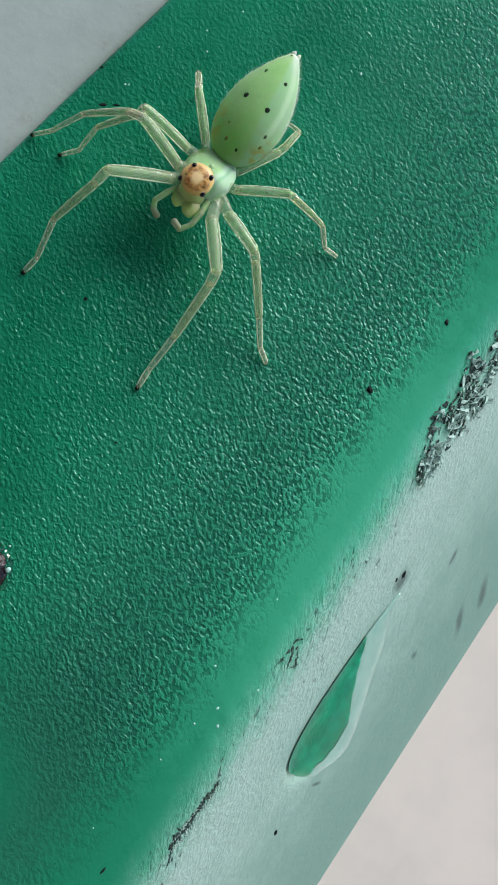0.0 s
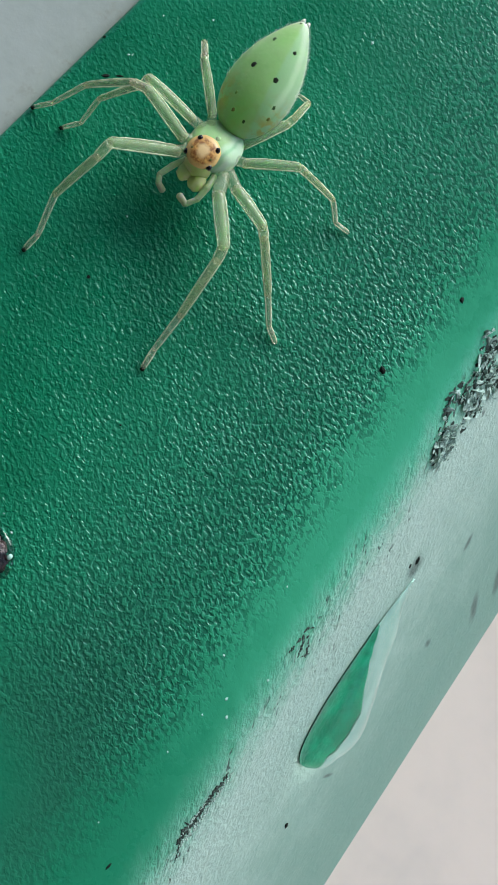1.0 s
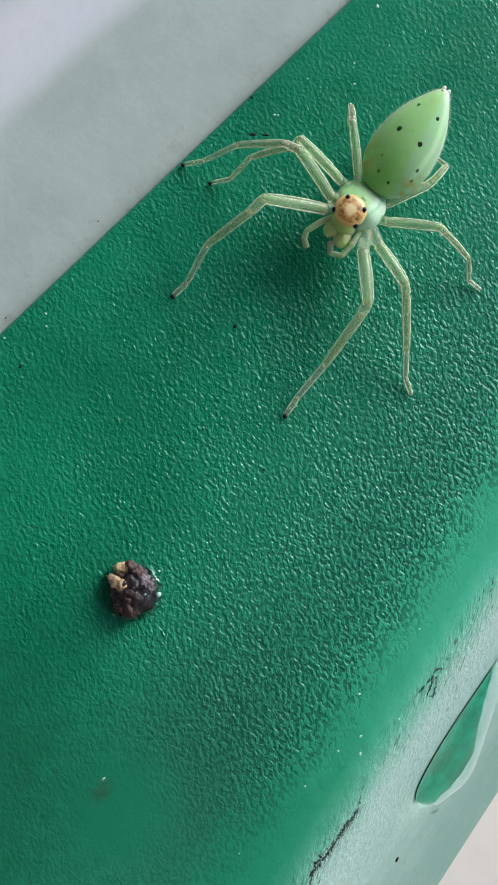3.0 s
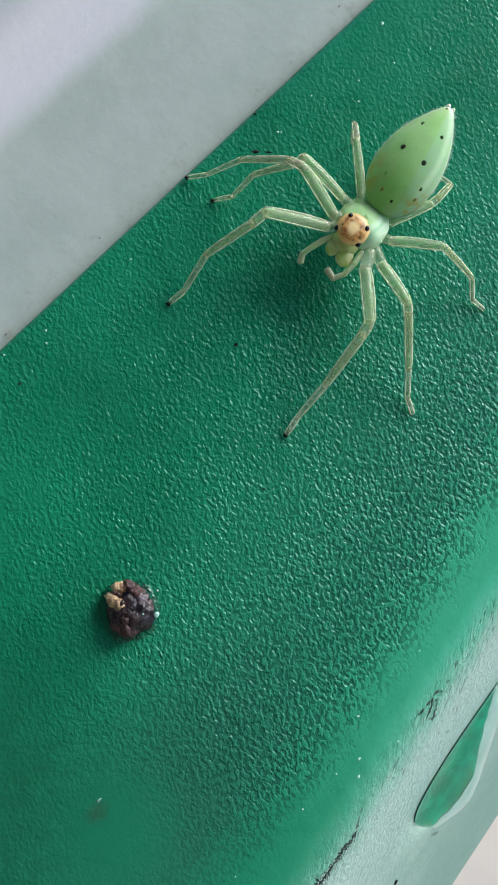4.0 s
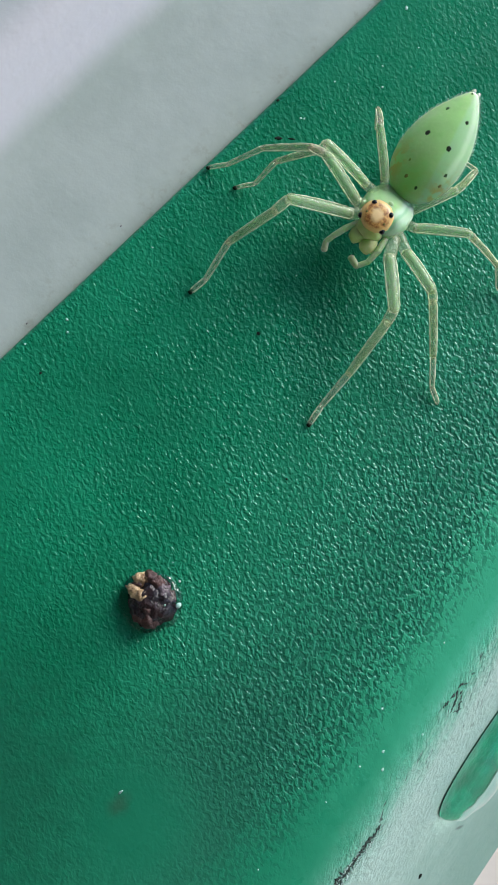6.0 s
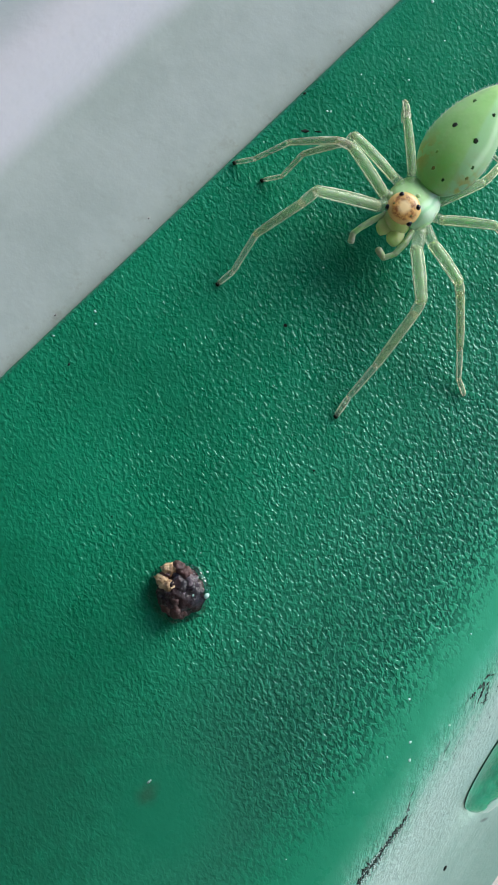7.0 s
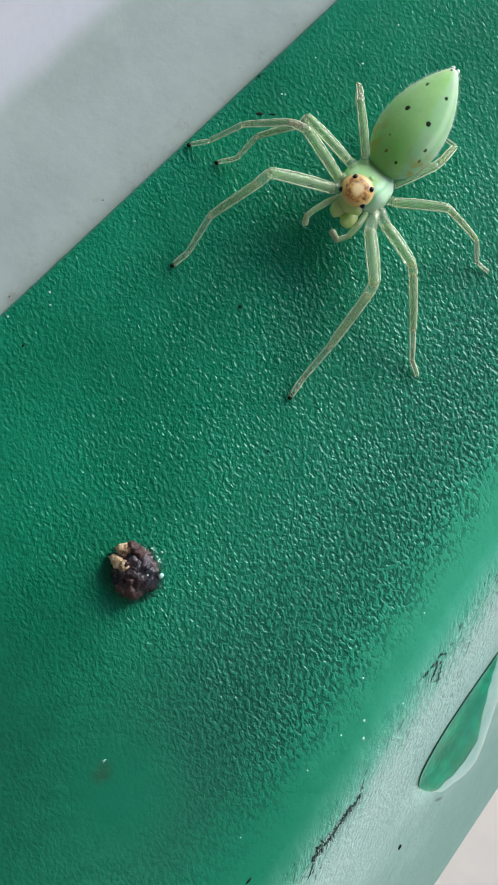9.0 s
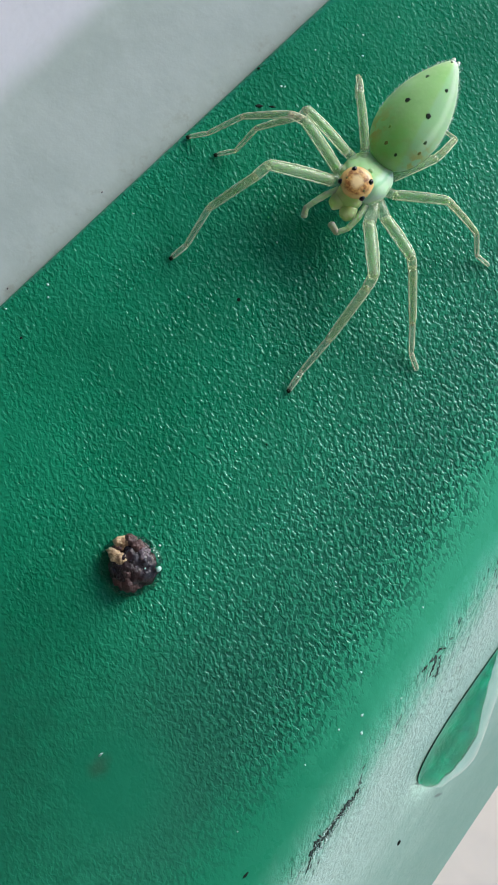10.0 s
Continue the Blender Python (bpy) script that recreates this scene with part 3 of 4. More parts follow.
def build_spider():
    steps = [0.004, 0.02, 0.05, 0.09, 0.14, 0.2, 0.27, 0.34, 0.41, 0.48, 0.55, 0.62, 0.69, 0.76, 0.83, 0.89, 0.94, 0.98, 1.0]
    abdomen = part("abdomen", loft([[abdomen_at(f, 360 * i / 32) for i in range(32)] for f in steps]), SKIN, spider, "pointed light green abdomen with black spots")
    for f, turn, r, mat in SPOTS:
        c, n = abdomen_at(f, turn), abdomen_out(f, turn)
        way, up, out = frame_along(n, (0, 0, 1))
        bm = lump((0, 0, 0), (1, 1, 1), 0.55, 1.6, 2, f * 9 + turn)
        for v in bm.verts:
            v.co = c + way * v.co.x * 0.007 + up * v.co.y * r * 1.5 + out * v.co.z * r * 1.05
        part("spot", bm, mat, abdomen)
    part("spinneret", joined(lump(A1 + Vector((-0.12, 0.0, 0.08)), (0.11, 0.1, 0.22), 0.15, 2.0), lump(A1 + Vector((0.13, -0.03, 0.05)), (0.11, 0.1, 0.2), 0.15, 2.0, 2, 3.0)), GLASSY, abdomen, "pale blunt spinnerets")
    rnd = random.Random(4)
    hairs = bmesh.new()
    for _ in range(420):
        f, turn = rnd.uniform(0.35, 1.0), rnd.choice((rnd.uniform(-30, 22), rnd.uniform(158, 205)))
        base = abdomen_at(f, turn, -0.01)
        n = abdomen_out(f, turn) * 0.7 + (A1 - A0).normalized() * 0.9
        tip = base + n.normalized() * rnd.uniform(0.10, 0.20)
        way, up, out = frame_along(tip - base)
        ring = [hairs.verts.new(base + (up * math.cos(q) + out * math.sin(q)) * 0.006) for q in (0, 2.1, 4.2)]
        top = hairs.verts.new(tip)
        for i in range(3):
            hairs.faces.new((ring[i], ring[(i + 1) % 3], top))
    tagged(part("hairs", hairs, HAIR, abdomen, "short pale hairs"), kind="stuff")

    shell = lump((0.03, -1.5, -0.42), (1.12, 0.76, 1.2), 0.05, 1.5, 4)
    for v in shell.verts:  # it falls away towards the waist
        f = min(1.0, max(0.0, (v.co.z + 0.9) / 1.5))
        v.co.y = -1.35 + (v.co.y + 1.35) * ((1 - 0.55 * f * f * (3 - 2 * f)) if v.co.y < -1.35 else 0.45)
    part("carapace", shell, SHELL, spider, "matt pale green carapace")
    part("pale_knob", lump((0.02, -2.06, -0.30), (0.12, 0.08, 0.13), 0.15), SHELL, spider)
    cap = part("eye_cap", lump((-0.16, -2.2, -1.13), (0.71, 0.22, 0.71), 0.04, 2.0, 3), CAP, spider, "orange translucent head cap")
    for x, y, z in ((-0.56, -2.30, -0.75), (-0.72, -2.22, -1.50), (0.29, -2.31, -0.79), (0.39, -2.22, -1.54)):
        part("eye", lump((x, y, z), (0.115, 0.075, 0.14), 0.12, 1.5, 2, x), EYE, cap, "small black eye")
    for x, z in ((-0.60, -1.27), (0.28, -1.28)):
        part("small_eye", lump((x, -2.36, z), (0.055, 0.03, 0.06), 0.1, 1.5, 2, x), RUSTY, cap, "tiny brown eye")
    for x, z in ((-0.36, -1.98), (0.24, -2.1)):
        part("jaw", lump((x, -1.55, z), (0.35, 0.24, 0.44), 0.14, 1.4, 3, x), JAW, spider, "rounded yellow-green jaw")
    part("muzzle", lump((-0.08, -1.55, -1.6), (0.62, 0.42, 0.5), 0.03, 1.0, 3), JAW, spider)

    legs = []
    rad = (0.245, 0.19, 0.155, 0.115, 0.10)
    for joints, k, dark in LEGS:
        root = Vector(joints[0])
        j = [Vector(p) - root for p in joints]
        leg = part("leg", joined(limb(j[0], j[1], 0.26 * k, 0.24 * k, steps=4)), LIMB, spider)
        leg.location = root * MM
        legs.append(leg)
        femur = part("femur", limb(j[1], j[2], rad[0] * k, rad[0] * k * 0.92, 0.14, sag=0.05), LIMB, leg)
        part("flesh", limb(j[1], j[2], rad[0] * k * 0.80, rad[0] * k * 0.72, 0.14, sag=0.05), MUSCLE, femur, "green flesh inside the clear leg")
        shin = LIMB_TAN if joints[0][0] < 0 and joints[0][2] > -0.9 else LIMB_DIM
        part("patella", limb(j[2], j[3], rad[1] * k, rad[1] * k * 0.95, 0.1, steps=5), shin, leg)
        tibia = part("tibia", limb(j[3], j[4], rad[1] * k * 0.95, rad[2] * k * 0.9, 0.08, sag=0.04), shin, leg)
        part("flesh", limb(j[3], j[4], rad[1] * k * 0.74, rad[2] * k * 0.68, 0.08, sag=0.04), MUSCLE_DIM, tibia, "olive flesh inside the clear leg")
        part("metatarsus", limb(j[4], j[5], rad[3] * k * 1.1, rad[3] * k * 0.85, 0.03), LIMB_TAN, leg)
        part("tarsus", limb(j[5], j[6], rad[4] * k, rad[4] * k * 0.85, 0.15, steps=5), LIMB_TAN, leg)
        if dark:
            part("claw", lump(j[6] + (j[6] - j[5]).normalized() * 0.06, (0.1, 0.08, 0.1), 0.3, 2.0), SPOT, leg, "black claw tuft")
        lines = []
        for a, b, r0, r1, bulge, sag in ((j[1], j[2], rad[0] * k, rad[0] * k * 0.92, 0.14, 0.05), (j[2], j[3], rad[1] * k, rad[1] * k * 0.95, 0.1, 0), (j[3], j[4], rad[1] * k * 0.95, rad[2] * k * 0.9, 0.08, 0.04), (j[4], j[5], rad[3] * k * 1.1, rad[3] * k * 0.85, 0.03, 0), (j[5], j[6], rad[4] * k, rad[4] * k * 0.85, 0.15, 0)):
            lines += [edge_line(a, b, r0, r1, bulge, sag, side, rnd) for side in (-1, 1)]
        part("pale_edge", joined(*lines), EDGE_GLINT, leg, "pale line along each side for the clear leg's bright edge")
        spines = bmesh.new()
        for a, b, r, fs in ((j[1], j[2], rad[0] * k, (0.3, 0.55, 0.8)), (j[3], j[4], rad[1] * k, (0.35, 0.7))):
            way, up, out = frame_along(b - a)
            for n, f in enumerate(fs):
                side = 1 if n % 2 else -1
                base = a + (b - a) * f + (up * 0.75 + out * side * 0.6) * r
                tip = base + way * 0.28 + (up * 0.5 + out * side * 0.5) * 0.16
                w2, u2, o2 = frame_along(tip - base)
                ring = [spines.verts.new(base + (u2 * math.cos(q) + o2 * math.sin(q)) * 0.02) for q in (0, 2.1, 4.2)]
                top = spines.verts.new(tip)
                for i in range(3):
                    spines.faces.new((ring[i], ring[(i + 1) % 3], top))
        part("spines", spines, SPINE, leg, "fine dark spines")

    right = [Vector(p) for p in ((0.7, -1.55, -1.5), (0.74, -1.6, -2.05), (0.66, -1.5, -2.71), (0.38, -1.4, -3.1), (0.0, -1.5, -2.98))]
    palp = part("palp", limb(right[0], right[1], 0.13, 0.13), PALP, spider)
    part("palp_femur", limb(right[1], right[2], 0.14, 0.12), PALP, palp)
    # the moving end of each palp: its own space starts at the last joint
    curled = part("palp_end", limb((0, 0, 0), right[3] - right[2], 0.11, 0.12), PALP, palp)
    part("palp_tip", limb(right[3] - right[2], right[4] - right[2], 0.13, 0.15), TIP, curled, "blunt whitish palp tip")
    left = [Vector(p) for p in ((-0.64, -1.55, -1.6), (-0.90, -1.6, -2.1), (-1.15, -1.5, -2.7))]
    palp = part("palp", limb(left[0], left[1], 0.13, 0.13), PALP, spider)
    part("palp_femur", limb(left[1], left[2], 0.14, 0.12), PALP, palp)
    end = part("palp_end", limb((0, 0, 0), (0, 0.1, -0.34), 0.11, 0.12), PALP, palp)
    part("palp_tip", limb((0, 0.1, -0.34), (0.20, 0.22, -0.58), 0.12, 0.14), TIP, end, "blunt whitish palp tip")
    return end, curled, legs


SPOTS = [(0.48, 62, 0.085, SPOT), (0.47, 107, 0.09, SPOT), (0.74, 56, 0.06, SPOT_GREY), (0.73, 113, 0.068, SPOT), (0.30, 132, 0.06, SPOT_GREY), (0.24, 62, 0.05, FADED), (0.22, 140, 0.06, RUSTY), (0.10, 104, 0.055, SPOT_GREY), (0.13, 70, 0.06, RUSTY), (0.975, 70, 0.045, SPOT)]
LEGS = [
    ([(1.0, -1.5, -1.25), (1.28, -1.7, -2.08), (2.67, -1.9, -3.81), (2.76, -1.75, -4.42), (2.76, -0.95, -6.92), (2.64, -0.3, -8.55), (2.68, -0.10, -9.4)], 1.1, True),
    ([(1.05, -1.5, -1.0), (1.75, -1.7, -1.47), (3.48, -1.9, -2.2), (3.81, -1.8, -2.55), (5.21, -0.85, -4.14), (5.97, -0.25, -5.05), (6.56, -0.10, -5.42)], 1.0, False),
    ([(0.85, -1.5, -0.45), (1.46, -1.6, -0.3), (3.34, -2.0, 0.7), (3.68, -1.9, 0.69), (5.21, -0.9, 0.78), (5.81, -0.25, 0.26), (6.49, -0.10, 0.28)], 0.85, False),
    ([(0.67, -1.3, 0.12), (0.9, -1.2, 0.42), (1.89, -1.3, 2.2), (2.0, -1.3, 2.62), (2.09, -1.1, 3.57), (1.55, -0.5, 3.87), (1.39, -0.10, 3.92)], 0.85, False),
    ([(-0.6, -1.6, 0.2), (-0.77, -1.8, 0.5), (-2.28, -2.4, 2.05), (-2.38, -2.35, 2.25), (-2.8, -1.7, 2.93), (-2.62, -0.7, 2.92), (-2.44, -0.10, 2.87)], 0.74, False),
    ([(-0.82, -1.6, -0.8), (-1.22, -1.8, -0.97), (-3.32, -2.7, -0.44), (-3.96, -2.7, -0.55), (-5.67, -1.5, -1.32), (-6.57, -0.5, -2.42), (-7.18, -0.10, -2.86)], 0.95, True),
    ([(-0.85, -1.6, -0.1), (-1.33, -1.9, -0.17), (-3.59, -2.6, -0.02), (-3.61, -2.5, -0.37), (-4.91, -1.4, -1.54), (-5.14, -0.4, -2.49), (-5.70, -0.10, -3.0)], 0.85, True),
    ([(-0.70, -1.5, -1.1), (-1.14, -1.7, -1.55), (-3.45, -2.5, -2.88), (-3.64, -2.3, -3.61), (-4.46, -1.3, -5.52), (-4.37, -0.35, -7.11), (-4.57, -0.10, -7.81)], 1.05, True),
]
palp_end, curled_end, legs = build_spider()


# ---- things on the post ----
def build_pellet():
    """The dried nugget that sticks to the face below the spider."""
    at = (-6.28, 0.0, -10.55)
    pellet = tagged(empty("pellet", at), "dark brown lumpy dried pellet with tan lumps stuck to the post", "pellet")
    part("body", lump((0.14, -0.26, 0.02), (0.93, 0.46, 0.95), 0.3, 3.4, 4, 2.0, 0.02), BROWN, pellet)
    for (x, y, z), r, mat in (((-0.76, -0.38, 0.46), (0.27, 0.2, 0.25), TAN), ((-0.60, -0.44, 0.62), (0.17, 0.14, 0.15), TAN), ((-0.72, -0.36, -0.02), (0.3, 0.2, 0.2), TAN), ((-0.38, -0.54, -0.06), (0.22, 0.18, 0.24), TAN), ((-0.54, -0.46, -0.18), (0.18, 0.14, 0.18), TAN), ((-0.72, -0.36, 0.24), (0.2, 0.18, 0.2), RUST), ((-0.52, -0.40, 0.78), (0.26, 0.22, 0.24), RUST), ((0.48, -0.36, -0.64), (0.34, 0.24, 0.3), RUST), ((0.1, -0.36, -0.78), (0.26, 0.2, 0.22), RUST), ((-0.14, -0.44, 0.74), (0.28, 0.2, 0.26), RUST), ((0.24, -0.46, 0.56), (0.3, 0.2, 0.3), GREY), ((0.6, -0.42, 0.42), (0.2, 0.16, 0.2), BROWN), ((0.05, -0.54, 0.12), (0.2, 0.14, 0.2), BROWN), ((0.34, -0.52, -0.02), (0.2, 0.14, 0.18), GREY), ((0.16, -0.5, -0.36), (0.24, 0.18, 0.22), RUST), ((0.66, -0.38, -0.02), (0.26, 0.2, 0.26), BROWN), ((0.5, -0.46, -0.3), (0.2, 0.16, 0.2), GREY), ((-0.12, -0.36, -0.6), (0.26, 0.2, 0.26), BROWN), ((-0.16, -0.5, -0.34), (0.22, 0.16, 0.2), BROWN)):
        part("lump", lump((x, y, z), [q * 1.15 for q in r], 0.36, 2.4, 3, x * 5 + z), mat, pellet)
    for x, y, z, r in ((1.08, -0.38, 0.52, 0.12), (-0.44, -0.52, 0.89, 0.06), (0.62, -0.62, 0.2, 0.045), (0.8, -0.42, -0.28, 0.05), (0.46, -0.58, -0.17, 0.04), (0.12, -0.66, -0.44, 0.04), (0.3, -0.66, 0.6, 0.035)):
        part("fleck", lump((x, y, z), (r * 0.8, r * 0.7, r * 1.1), 0.3, 2.0, 2), DUST, pellet, "pale fleck")
    # clear film that holds it to the face
    bm = lump((0.10, 0.0, 0.04), (1.26, 0.24, 1.26), 0.07, 1.5, 4, 5.0, 0.02)
    part("film", bm, WATER, pellet, "thin clear film round the edge")


def on_post(x, z, lift=0.0):
    """A point of the post's skin at x and z, and the skin's outward way."""
    e = 0.05
    slope = (rim_y(x + e) - rim_y(x - e)) / (2 * e)
    n = Vector((slope, -1.0, 0.0)).normalized()
    return Vector((x, rim_y(x), z)) + n * lift, n


def fleck(name, x, z, size, mat, label, seed, long=1.0, lean=0.0, high=0.5):
    """A small piece of dirt lying on the post."""
    p, n = on_post(x, z)
    bm = shard(seed, 0.4)
    up = Matrix.Rotation(radians(lean), 3, n) @ Vector((0, 0, 1))
    out = n.cross(up)
    for v in bm.verts:
        v.co = n * v.co.x * size * high + up * v.co.y * size * long + out * v.co.z * size
    ob = thing(name, bm, mat, p, False)
    return tagged(ob, label, name.replace("_", " "))


def build_specks():
    for i, (x, z, r, long, lean) in enumerate(((3.09, 4.91, 0.16, 1.1, 40), (-9.12, 1.10, 0.08, 1, 0), (4.24, 9.42, 0.13, 1.2, 20), (-12.95, 8.92, 0.055, 3.6, -55), (-13.42, 8.58, 0.07, 3.2, -50), (-14.44, 9.94, 0.055, 1.6, -40), (11.69, -13.15, 0.13, 1.4, 60), (9.61, -0.04, 0.14, 1.5, 20), (9.4, -0.5, 0.1, 1.3, 80), (-15.35, -5.68, 0.06, 1.2, 0), (-4.6, -3.2, 0.05, 1, 0), (4.83, -17.8, 0.05, 3.6, -9), (-10.2, -9.67, 0.045, 1, 0))):
        fleck("speck", x, z, r, DIRT, "black speck of dirt stuck to the green plastic", i + 0.3, long, lean)
    fleck("speck", -2.72, -17.3, 0.055, CRUST, "pale grey splinter of residue on the green plastic", 3.7, 2.6, -6, 0.8)
    for i, (x, z, r, long, lean) in enumerate(((5.13, -9.9, 0.06, 1.3, 0), (5.56, -10.5, 0.055, 1.3, 37), (4.06, -8.53, 0.05, 1.2, 74), (4.69, -4.8, 0.045, 1.2, 21), (-5.72, -9.2, 0.05, 1.2, 58), (-6.39, -8.75, 0.04, 1, 5), (-13.19, 9.9, 0.06, 1, 42), (-13.05, 10, 0.05, 1, 79), (-12.4, 16.98, 0.08, 1.2, 26), (-11.17, 13.3, 0.05, 1.4, 63), (-9.3, 4.12, 0.045, 1, 10), (-14.85, 1.4, 0.04, 1, 47), (-15.83, -3.23, 0.05, 1.5, 60), (-15.49, -3.64, 0.05, 1, 0), (-16.57, -5.08, 0.045, 1, 0), (-12.97, 12.2, 0.04, 1.2, 31), (-10.94, 15.8, 0.04, 1, 68), (-5.09, 16.6, 0.06, 1.3, 15), (4.66, -10.95, 0.045, 1, 52), (4.3, -12.9, 0.04, 1.2, 89), (6.2, -8.34, 0.05, 1, 36), (3.53, -16.6, 0.04, 1, 73), (-11.72, 14.1, 0.04, 1, 20))):
        fleck("dust_grain", x, z, r, DUST, "tiny white dust grain on the green plastic", i + 9.3, long, lean, 0.35)


def ragged(x, z, length, width, lean, seed, pieces=7):
    """A chain of thin uneven chips along a line on the post."""
    rnd = random.Random(seed)
    bms = []
    for i in range(pieces):
        f = i / (pieces - 1) - 0.5
        p, n = on_post(x + math.sin(radians(lean)) * length * f + rnd.uniform(-0.4, 0.4) * width, z + math.cos(radians(lean)) * length * f)
        up = Matrix.Rotation(radians(-lean + rnd.uniform(-35, 35)), 3, n) @ Vector((0, 0, 1))
        out = n.cross(up)
        r = width * rnd.uniform(0.5, 1.1) * (1.15 - abs(f) * 1.4)
        bm = shard(seed * 100 + i, 0.5)
        for v in bm.verts:
            v.co = p + n * v.co.x * 0.012 + up * v.co.y * length / pieces * rnd.uniform(0.85, 1.0) + out * v.co.z * r
        bms.append(bm)
    return joined(*bms)


def build_scratches():
    """Dark nicks in the rim and the long ragged crack."""
    marks = ((6.5, -6.15, 0.5, 0.10, 25), (6.7, -6.5, 0.6, 0.06, -15), (6.95, -6.35, 0.65, 0.065, -25), (7.05, -6.6, 0.35, 0.05, 30), (7.1, -5.15, 0.75, 0.045, -25), (7.05, -3.83, 0.65, 0.04, -30), (6.5, -5.65, 0.45, 0.08, 35), (7.25, -5.75, 0.3, 0.04, -30), (6.35, -6.75, 0.3, 0.06, 10), (8.4, 2.2, 0.45, 0.03, -20), (7.5, 1.5, 0.3, 0.035, -20), (8.6, 1.3, 0.4, 0.03, -15), (8.05, 0.4, 0.3, 0.03, -10), (8.9, 2.6, 0.35, 0.03, -20))
    for i, (x, z, length, width, lean) in enumerate(marks):
        tagged(thing("nick", ragged(x, z, length * 1.15, width * 1.6, lean, 40 + i), CRUST_DARK), "dark ragged nick cut into the worn rim", "nick")
    bm = joined(ragged(6.95, -13.3, 1.9, 0.17, 4, 5, 30), ragged(6.82, -14.9, 1.7, 0.24, 6, 6, 34), ragged(7.0, -16.0, 0.9, 0.05, -22, 7, 10))
    crack = tagged(thing("crack", bm, CRUST_DARK), "long ragged dark crack along the worn rim", "crack")
    lip = joined(ragged(7.12, -13.2, 2.0, 0.12, 4, 15, 30), ragged(7.04, -14.9, 1.8, 0.16, 6, 16, 34), ragged(6.8, -14.6, 1.6, 0.08, 5, 17, 24))
    part("lip", lip, CRUST, crack, "frayed pale lip of the crack")


CRUST_DARK = plain("dark_crust", (0.055, 0.090, 0.076), 0.8, (0.018, 0.032, 0.027), 3.0, 0.8, 0.06, Specular_IOR_Level=0.2)


def build_crust():
    """Flaking crust where the rim is gouged: dark pits, and pale chips that lift off."""
    rnd = random.Random(11)
    pale, dark = [], []
    for i in range(2700):
        z = 3.2 + 11.5 * rnd.random()
        spread = 0.22 + 0.26 * min(1.0, (z - 3.0) / 6.0)
        x = 6.95 + max(-2.2, min(2.2, rnd.gauss(0, 1))) * spread + 0.04 * (z - 3) + 0.2 * math.sin(z * 1.9)
        if noise.noise(Vector((x * 1.1, 0.5, z * 0.7))) + 0.35 * noise.noise(Vector((x * 4, 2.5, z * 3))) < -0.06:
            continue
        p, n = on_post(x, z)
        is_dark = rnd.random() < 0.48
        tilt = 0.25 if is_dark else 0.9
        n = (n + Vector((rnd.uniform(-tilt, tilt), rnd.uniform(-tilt, tilt), rnd.uniform(-tilt, tilt)))).normalized()
        way, up, out = frame_along(n, (0.3 + rnd.uniform(-0.9, 0.9), 0, 1))
        big = rnd.random() ** 2.2
        r = 0.03 + (0.09 if is_dark else 0.11) * big
        long, thick, lift = rnd.uniform(1.0, 3.2), (0.022 if is_dark else 0.03), (0.0 if is_dark else rnd.uniform(0.02, 0.10))
        curl = 0.0 if is_dark else rnd.uniform(-0.5, 0.9)
        bm = shard(i, 0.45)
        for v in bm.verts:
            v.co = p + way * (v.co.x * thick + lift + curl * r * v.co.z ** 2) + up * v.co.y * r * long + out * v.co.z * r
        (dark if is_dark else pale).append(bm)
    crust = tagged(empty("crust", (7.2, 1.6, 8.0)), "crumbling grey and black crust on the gouged rim", "crust")
    for name, bms, mat in (("dark_crumb", dark, CRUST_DARK), ("pale_crumb", pale, CRUST)):
        bm = joined(*bms)
        for v in bm.verts:
            v.co -= Vector((7.2, 1.6, 8.0))
        tagged(part(name, bm, mat, crust, smooth=False), kind="stuff")


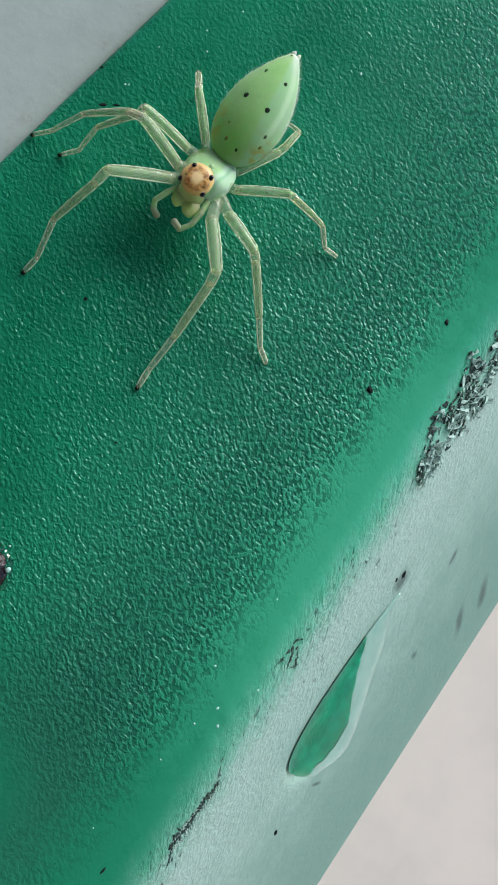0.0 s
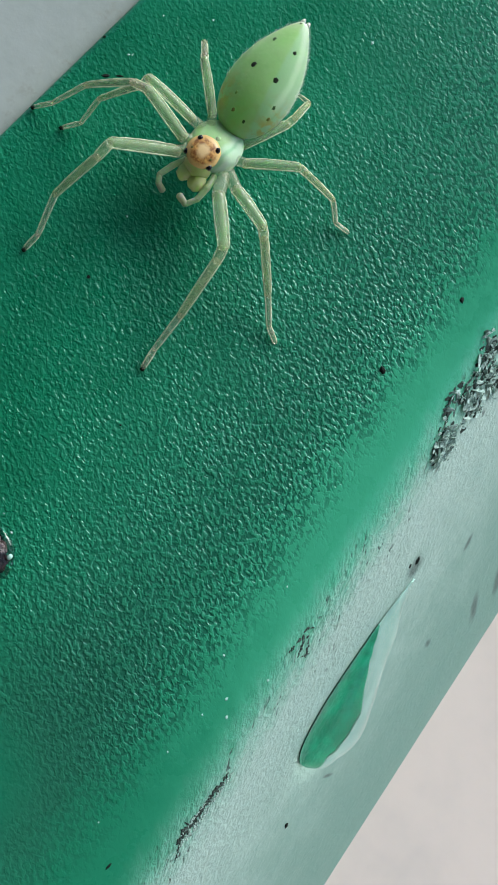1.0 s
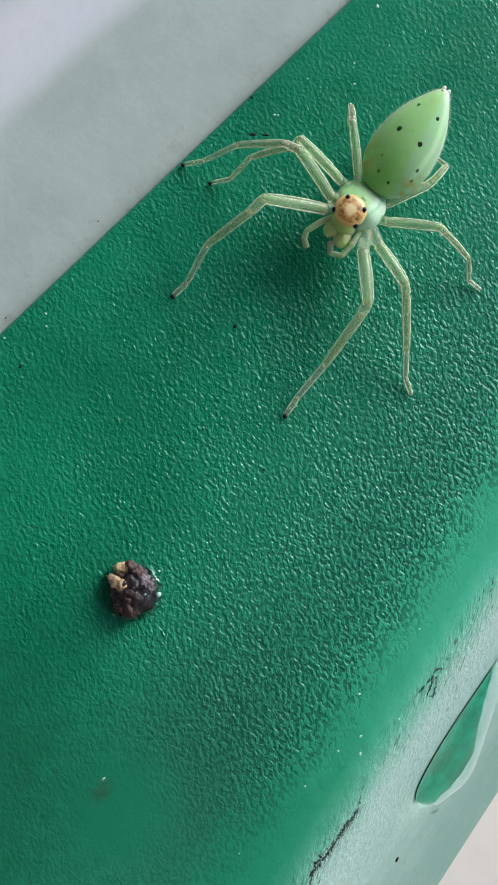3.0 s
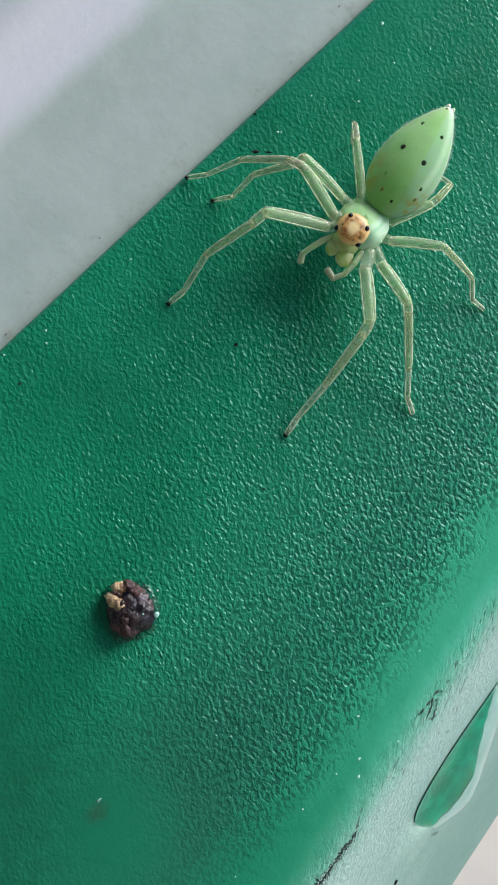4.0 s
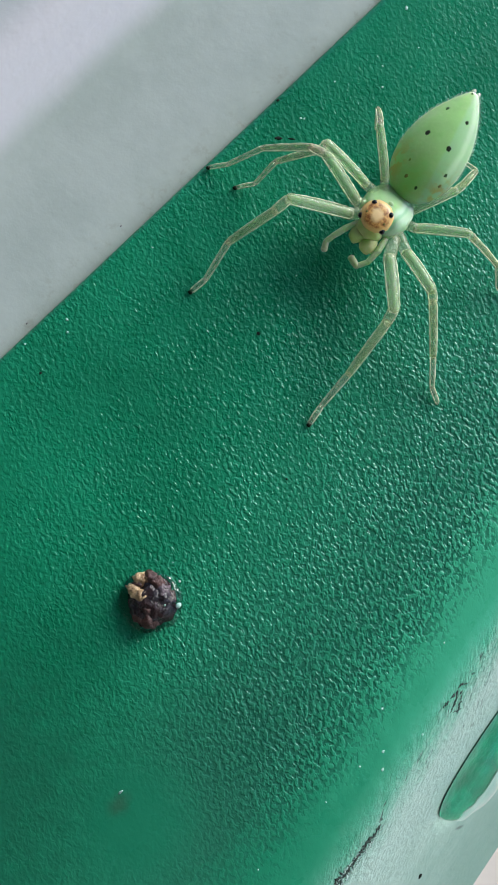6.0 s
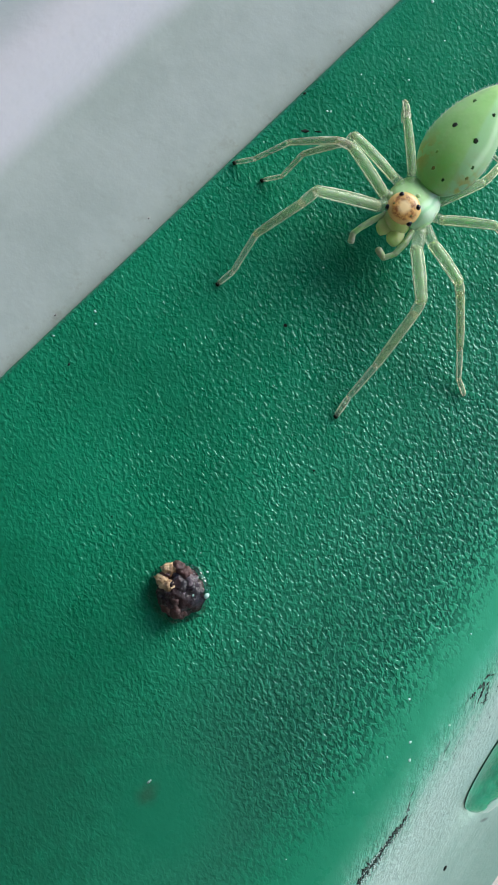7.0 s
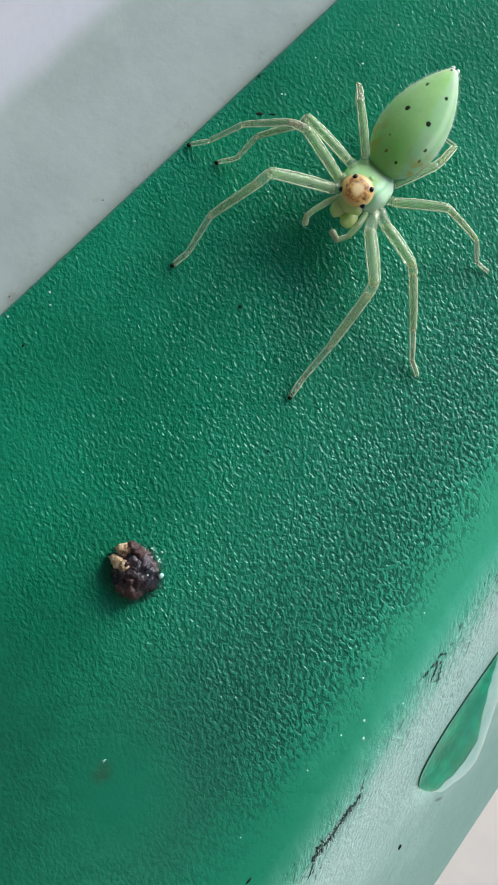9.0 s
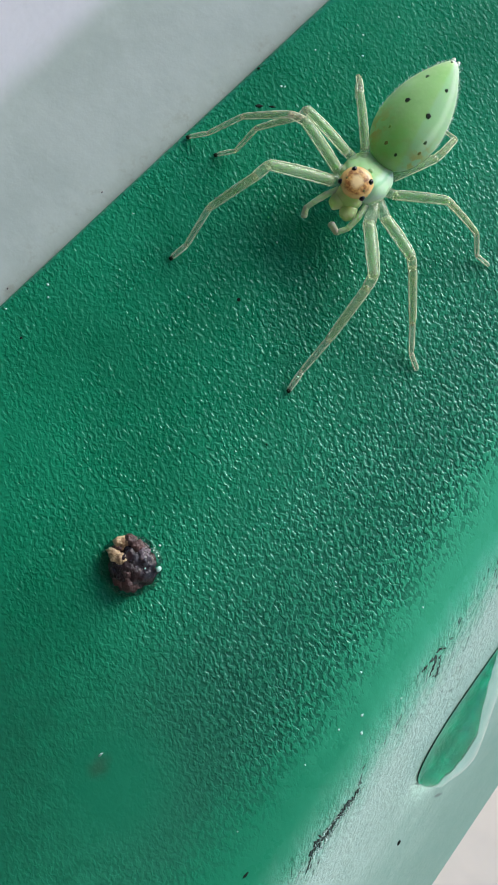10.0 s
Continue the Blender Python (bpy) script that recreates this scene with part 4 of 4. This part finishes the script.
def build_drop():
    """A long water drop that hangs on the flank, over sheets coloured as its refraction and inner shadow."""
    # half outlines across the flank, from the tip down: height, near edge, far edge (mm from the rim along the flank)
    keys = [(-0.75, 9.98, 10.06), (-2.0, 9.76, 10.3), (-3.1, 9.62, 10.85), (-4.6, 9.52, 11.2), (-6.2, 9.44, 11.65), (-7.6, 9.43, 11.88), (-8.7, 9.5, 11.78), (-9.5, 9.62, 11.45), (-10.05, 9.78, 11.25), (-10.35, 9.98, 10.75)]
    rows = []
    for k in range(45):
        f = k / 44 * (len(keys) - 1)
        i = min(int(f), len(keys) - 2)
        p0, p1, p2, p3 = (Vector(keys[max(0, min(len(keys) - 1, q))]) for q in (i - 1, i, i + 1, i + 2))
        t = f - i
        rows.append(tuple(0.5 * (2 * p1 + (p2 - p0) * t + (2 * p0 - 5 * p1 + 4 * p2 - p3) * t * t + (3 * p1 - p0 - 3 * p2 + p3) * t ** 3)))
    rows += [(-10.43, 10.08, 10.62), (-10.48, 10.2, 10.5)]

    def ring(z, x0, x1, high, lift, n=16):
        pts = []
        for k in range(n + 1):
            f = k / n
            x = x0 + (x1 - x0) * f
            p, nn = on_post(x, z, lift)
            pts.append(p + nn * high * (4 * f * (1 - f)) ** 0.48)
        under = [on_post(x0 + (x1 - x0) * (1 - k / n), z, lift * 0.3)[0] for k in range(1, n)]
        return pts + under

    top = [ring(z, a, b, 0.42 * (b - a) * (0.2 + 0.9 * min(1.0, i / 26)), 0.085) for i, (z, a, b) in enumerate(rows)]
    drop = thing("water_drop", loft(top), WATER)
    drop.visible_shadow = False
    tagged(drop, "long clear water drop running down the chalky flank", "water drop")
    lensed, brim = [], []
    for i, (z, a, b) in enumerate(rows):
        if i > 10:
            wild = noise.noise(Vector((0, 0, z * 2.5))) + 0.7 * noise.noise(Vector((3, 0, z * 7)))
            lensed.append(ring(z, a + 0.03, a + (b - a) * min(0.9, 0.03 + 0.57 * min(1.0, (i - 10) / 13) ** 0.8 + 0.06 * min(1.0, i / 34) + 0.2 * max(0.0, (i - 34) / 12) + 0.035 * wild), 0.0, 0.06))
            wide = (b - a) * (0.07 + 0.07 * noise.noise(Vector((5, 0, z * 5)))) * min(1.0, (i - 10) / 5)
            brim.append(ring(z, a + 0.015, a + 0.04 + wide, 0.0, 0.07))
    damp = [ring(z, a + 0.02, b - 0.03, 0.0, 0.05) for z, a, b in rows]
    part("damp_patch", loft(damp), DAMP, drop, "damp grey-green plastic under the drop")
    # a dark strip paints the drop's inner shadow, a green patch its refraction
    part("inner_shade", loft(brim), DROP_SHADE, drop, "dark strip for the shadow inside the drop's edge")
    part("refracted_patch", loft(lensed), REFRACTED, drop, "green patch for the rim's refraction in the drop")


build_pellet()
build_specks()
build_scratches()
build_crust()
build_drop()
for x, y, z in ((-16.5, 0.345, 1.43), (-14.44, 0.345, 16.59), (-17.1, 0.345, -4.3)):
    bm = lump((0, 0, 0), (0.03, 0.015, 0.05), 0.4, 2.0, 2, x)
    tagged(thing("speck", bm, GREY, (x, y, z)), "grey speck of dirt on the off-white moulding", "speck")


def motions():
    """The ends of the palps swing once, and then rest."""
    base = (-1.15 * MM, -1.5 * MM, -2.70 * MM)
    rows = [(0.0, 24), (1.0, 26), (2.0, 24), (2.7, 22), (3.3, 4), (3.8, -16), (4.5, -18), (5.5, -15), (7.0, -17), (8.5, -16), (10.0, -17)]
    walk(palp_end, [(t, pose(*base, 0, -a, 0)) for t, a in rows])
    walk(curled_end, [(t, pose(0.66 * MM, -1.5 * MM, -2.71 * MM, 0, a, 0)) for t, a in [(0.0, 0), (2.0, 0), (2.4, 2), (2.6, 46), (2.7, 48), (3.3, 14), (3.8, 0), (10.0, 0)]])
    # two legs shift a little, turning on their first joint
    for leg, rows in ((legs[7], [(0.0, 4.6), (2.0, 4.6), (2.7, 4.4), (3.3, 2.2), (3.8, 0.2), (4.5, 0.0), (10.0, 0.0)]),
                      (legs[5], [(0.0, 1.0), (2.0, 1.2), (2.7, 2.0), (3.3, 1.2), (4.0, 0.1), (4.5, 0.0), (5.7, 0.7), (6.8, 2.2), (10.0, 2.2)])):
        place = leg.location.copy()
        walk(leg, [(t, pose(*place, 0, -a, 0)) for t, a in rows])


motions()
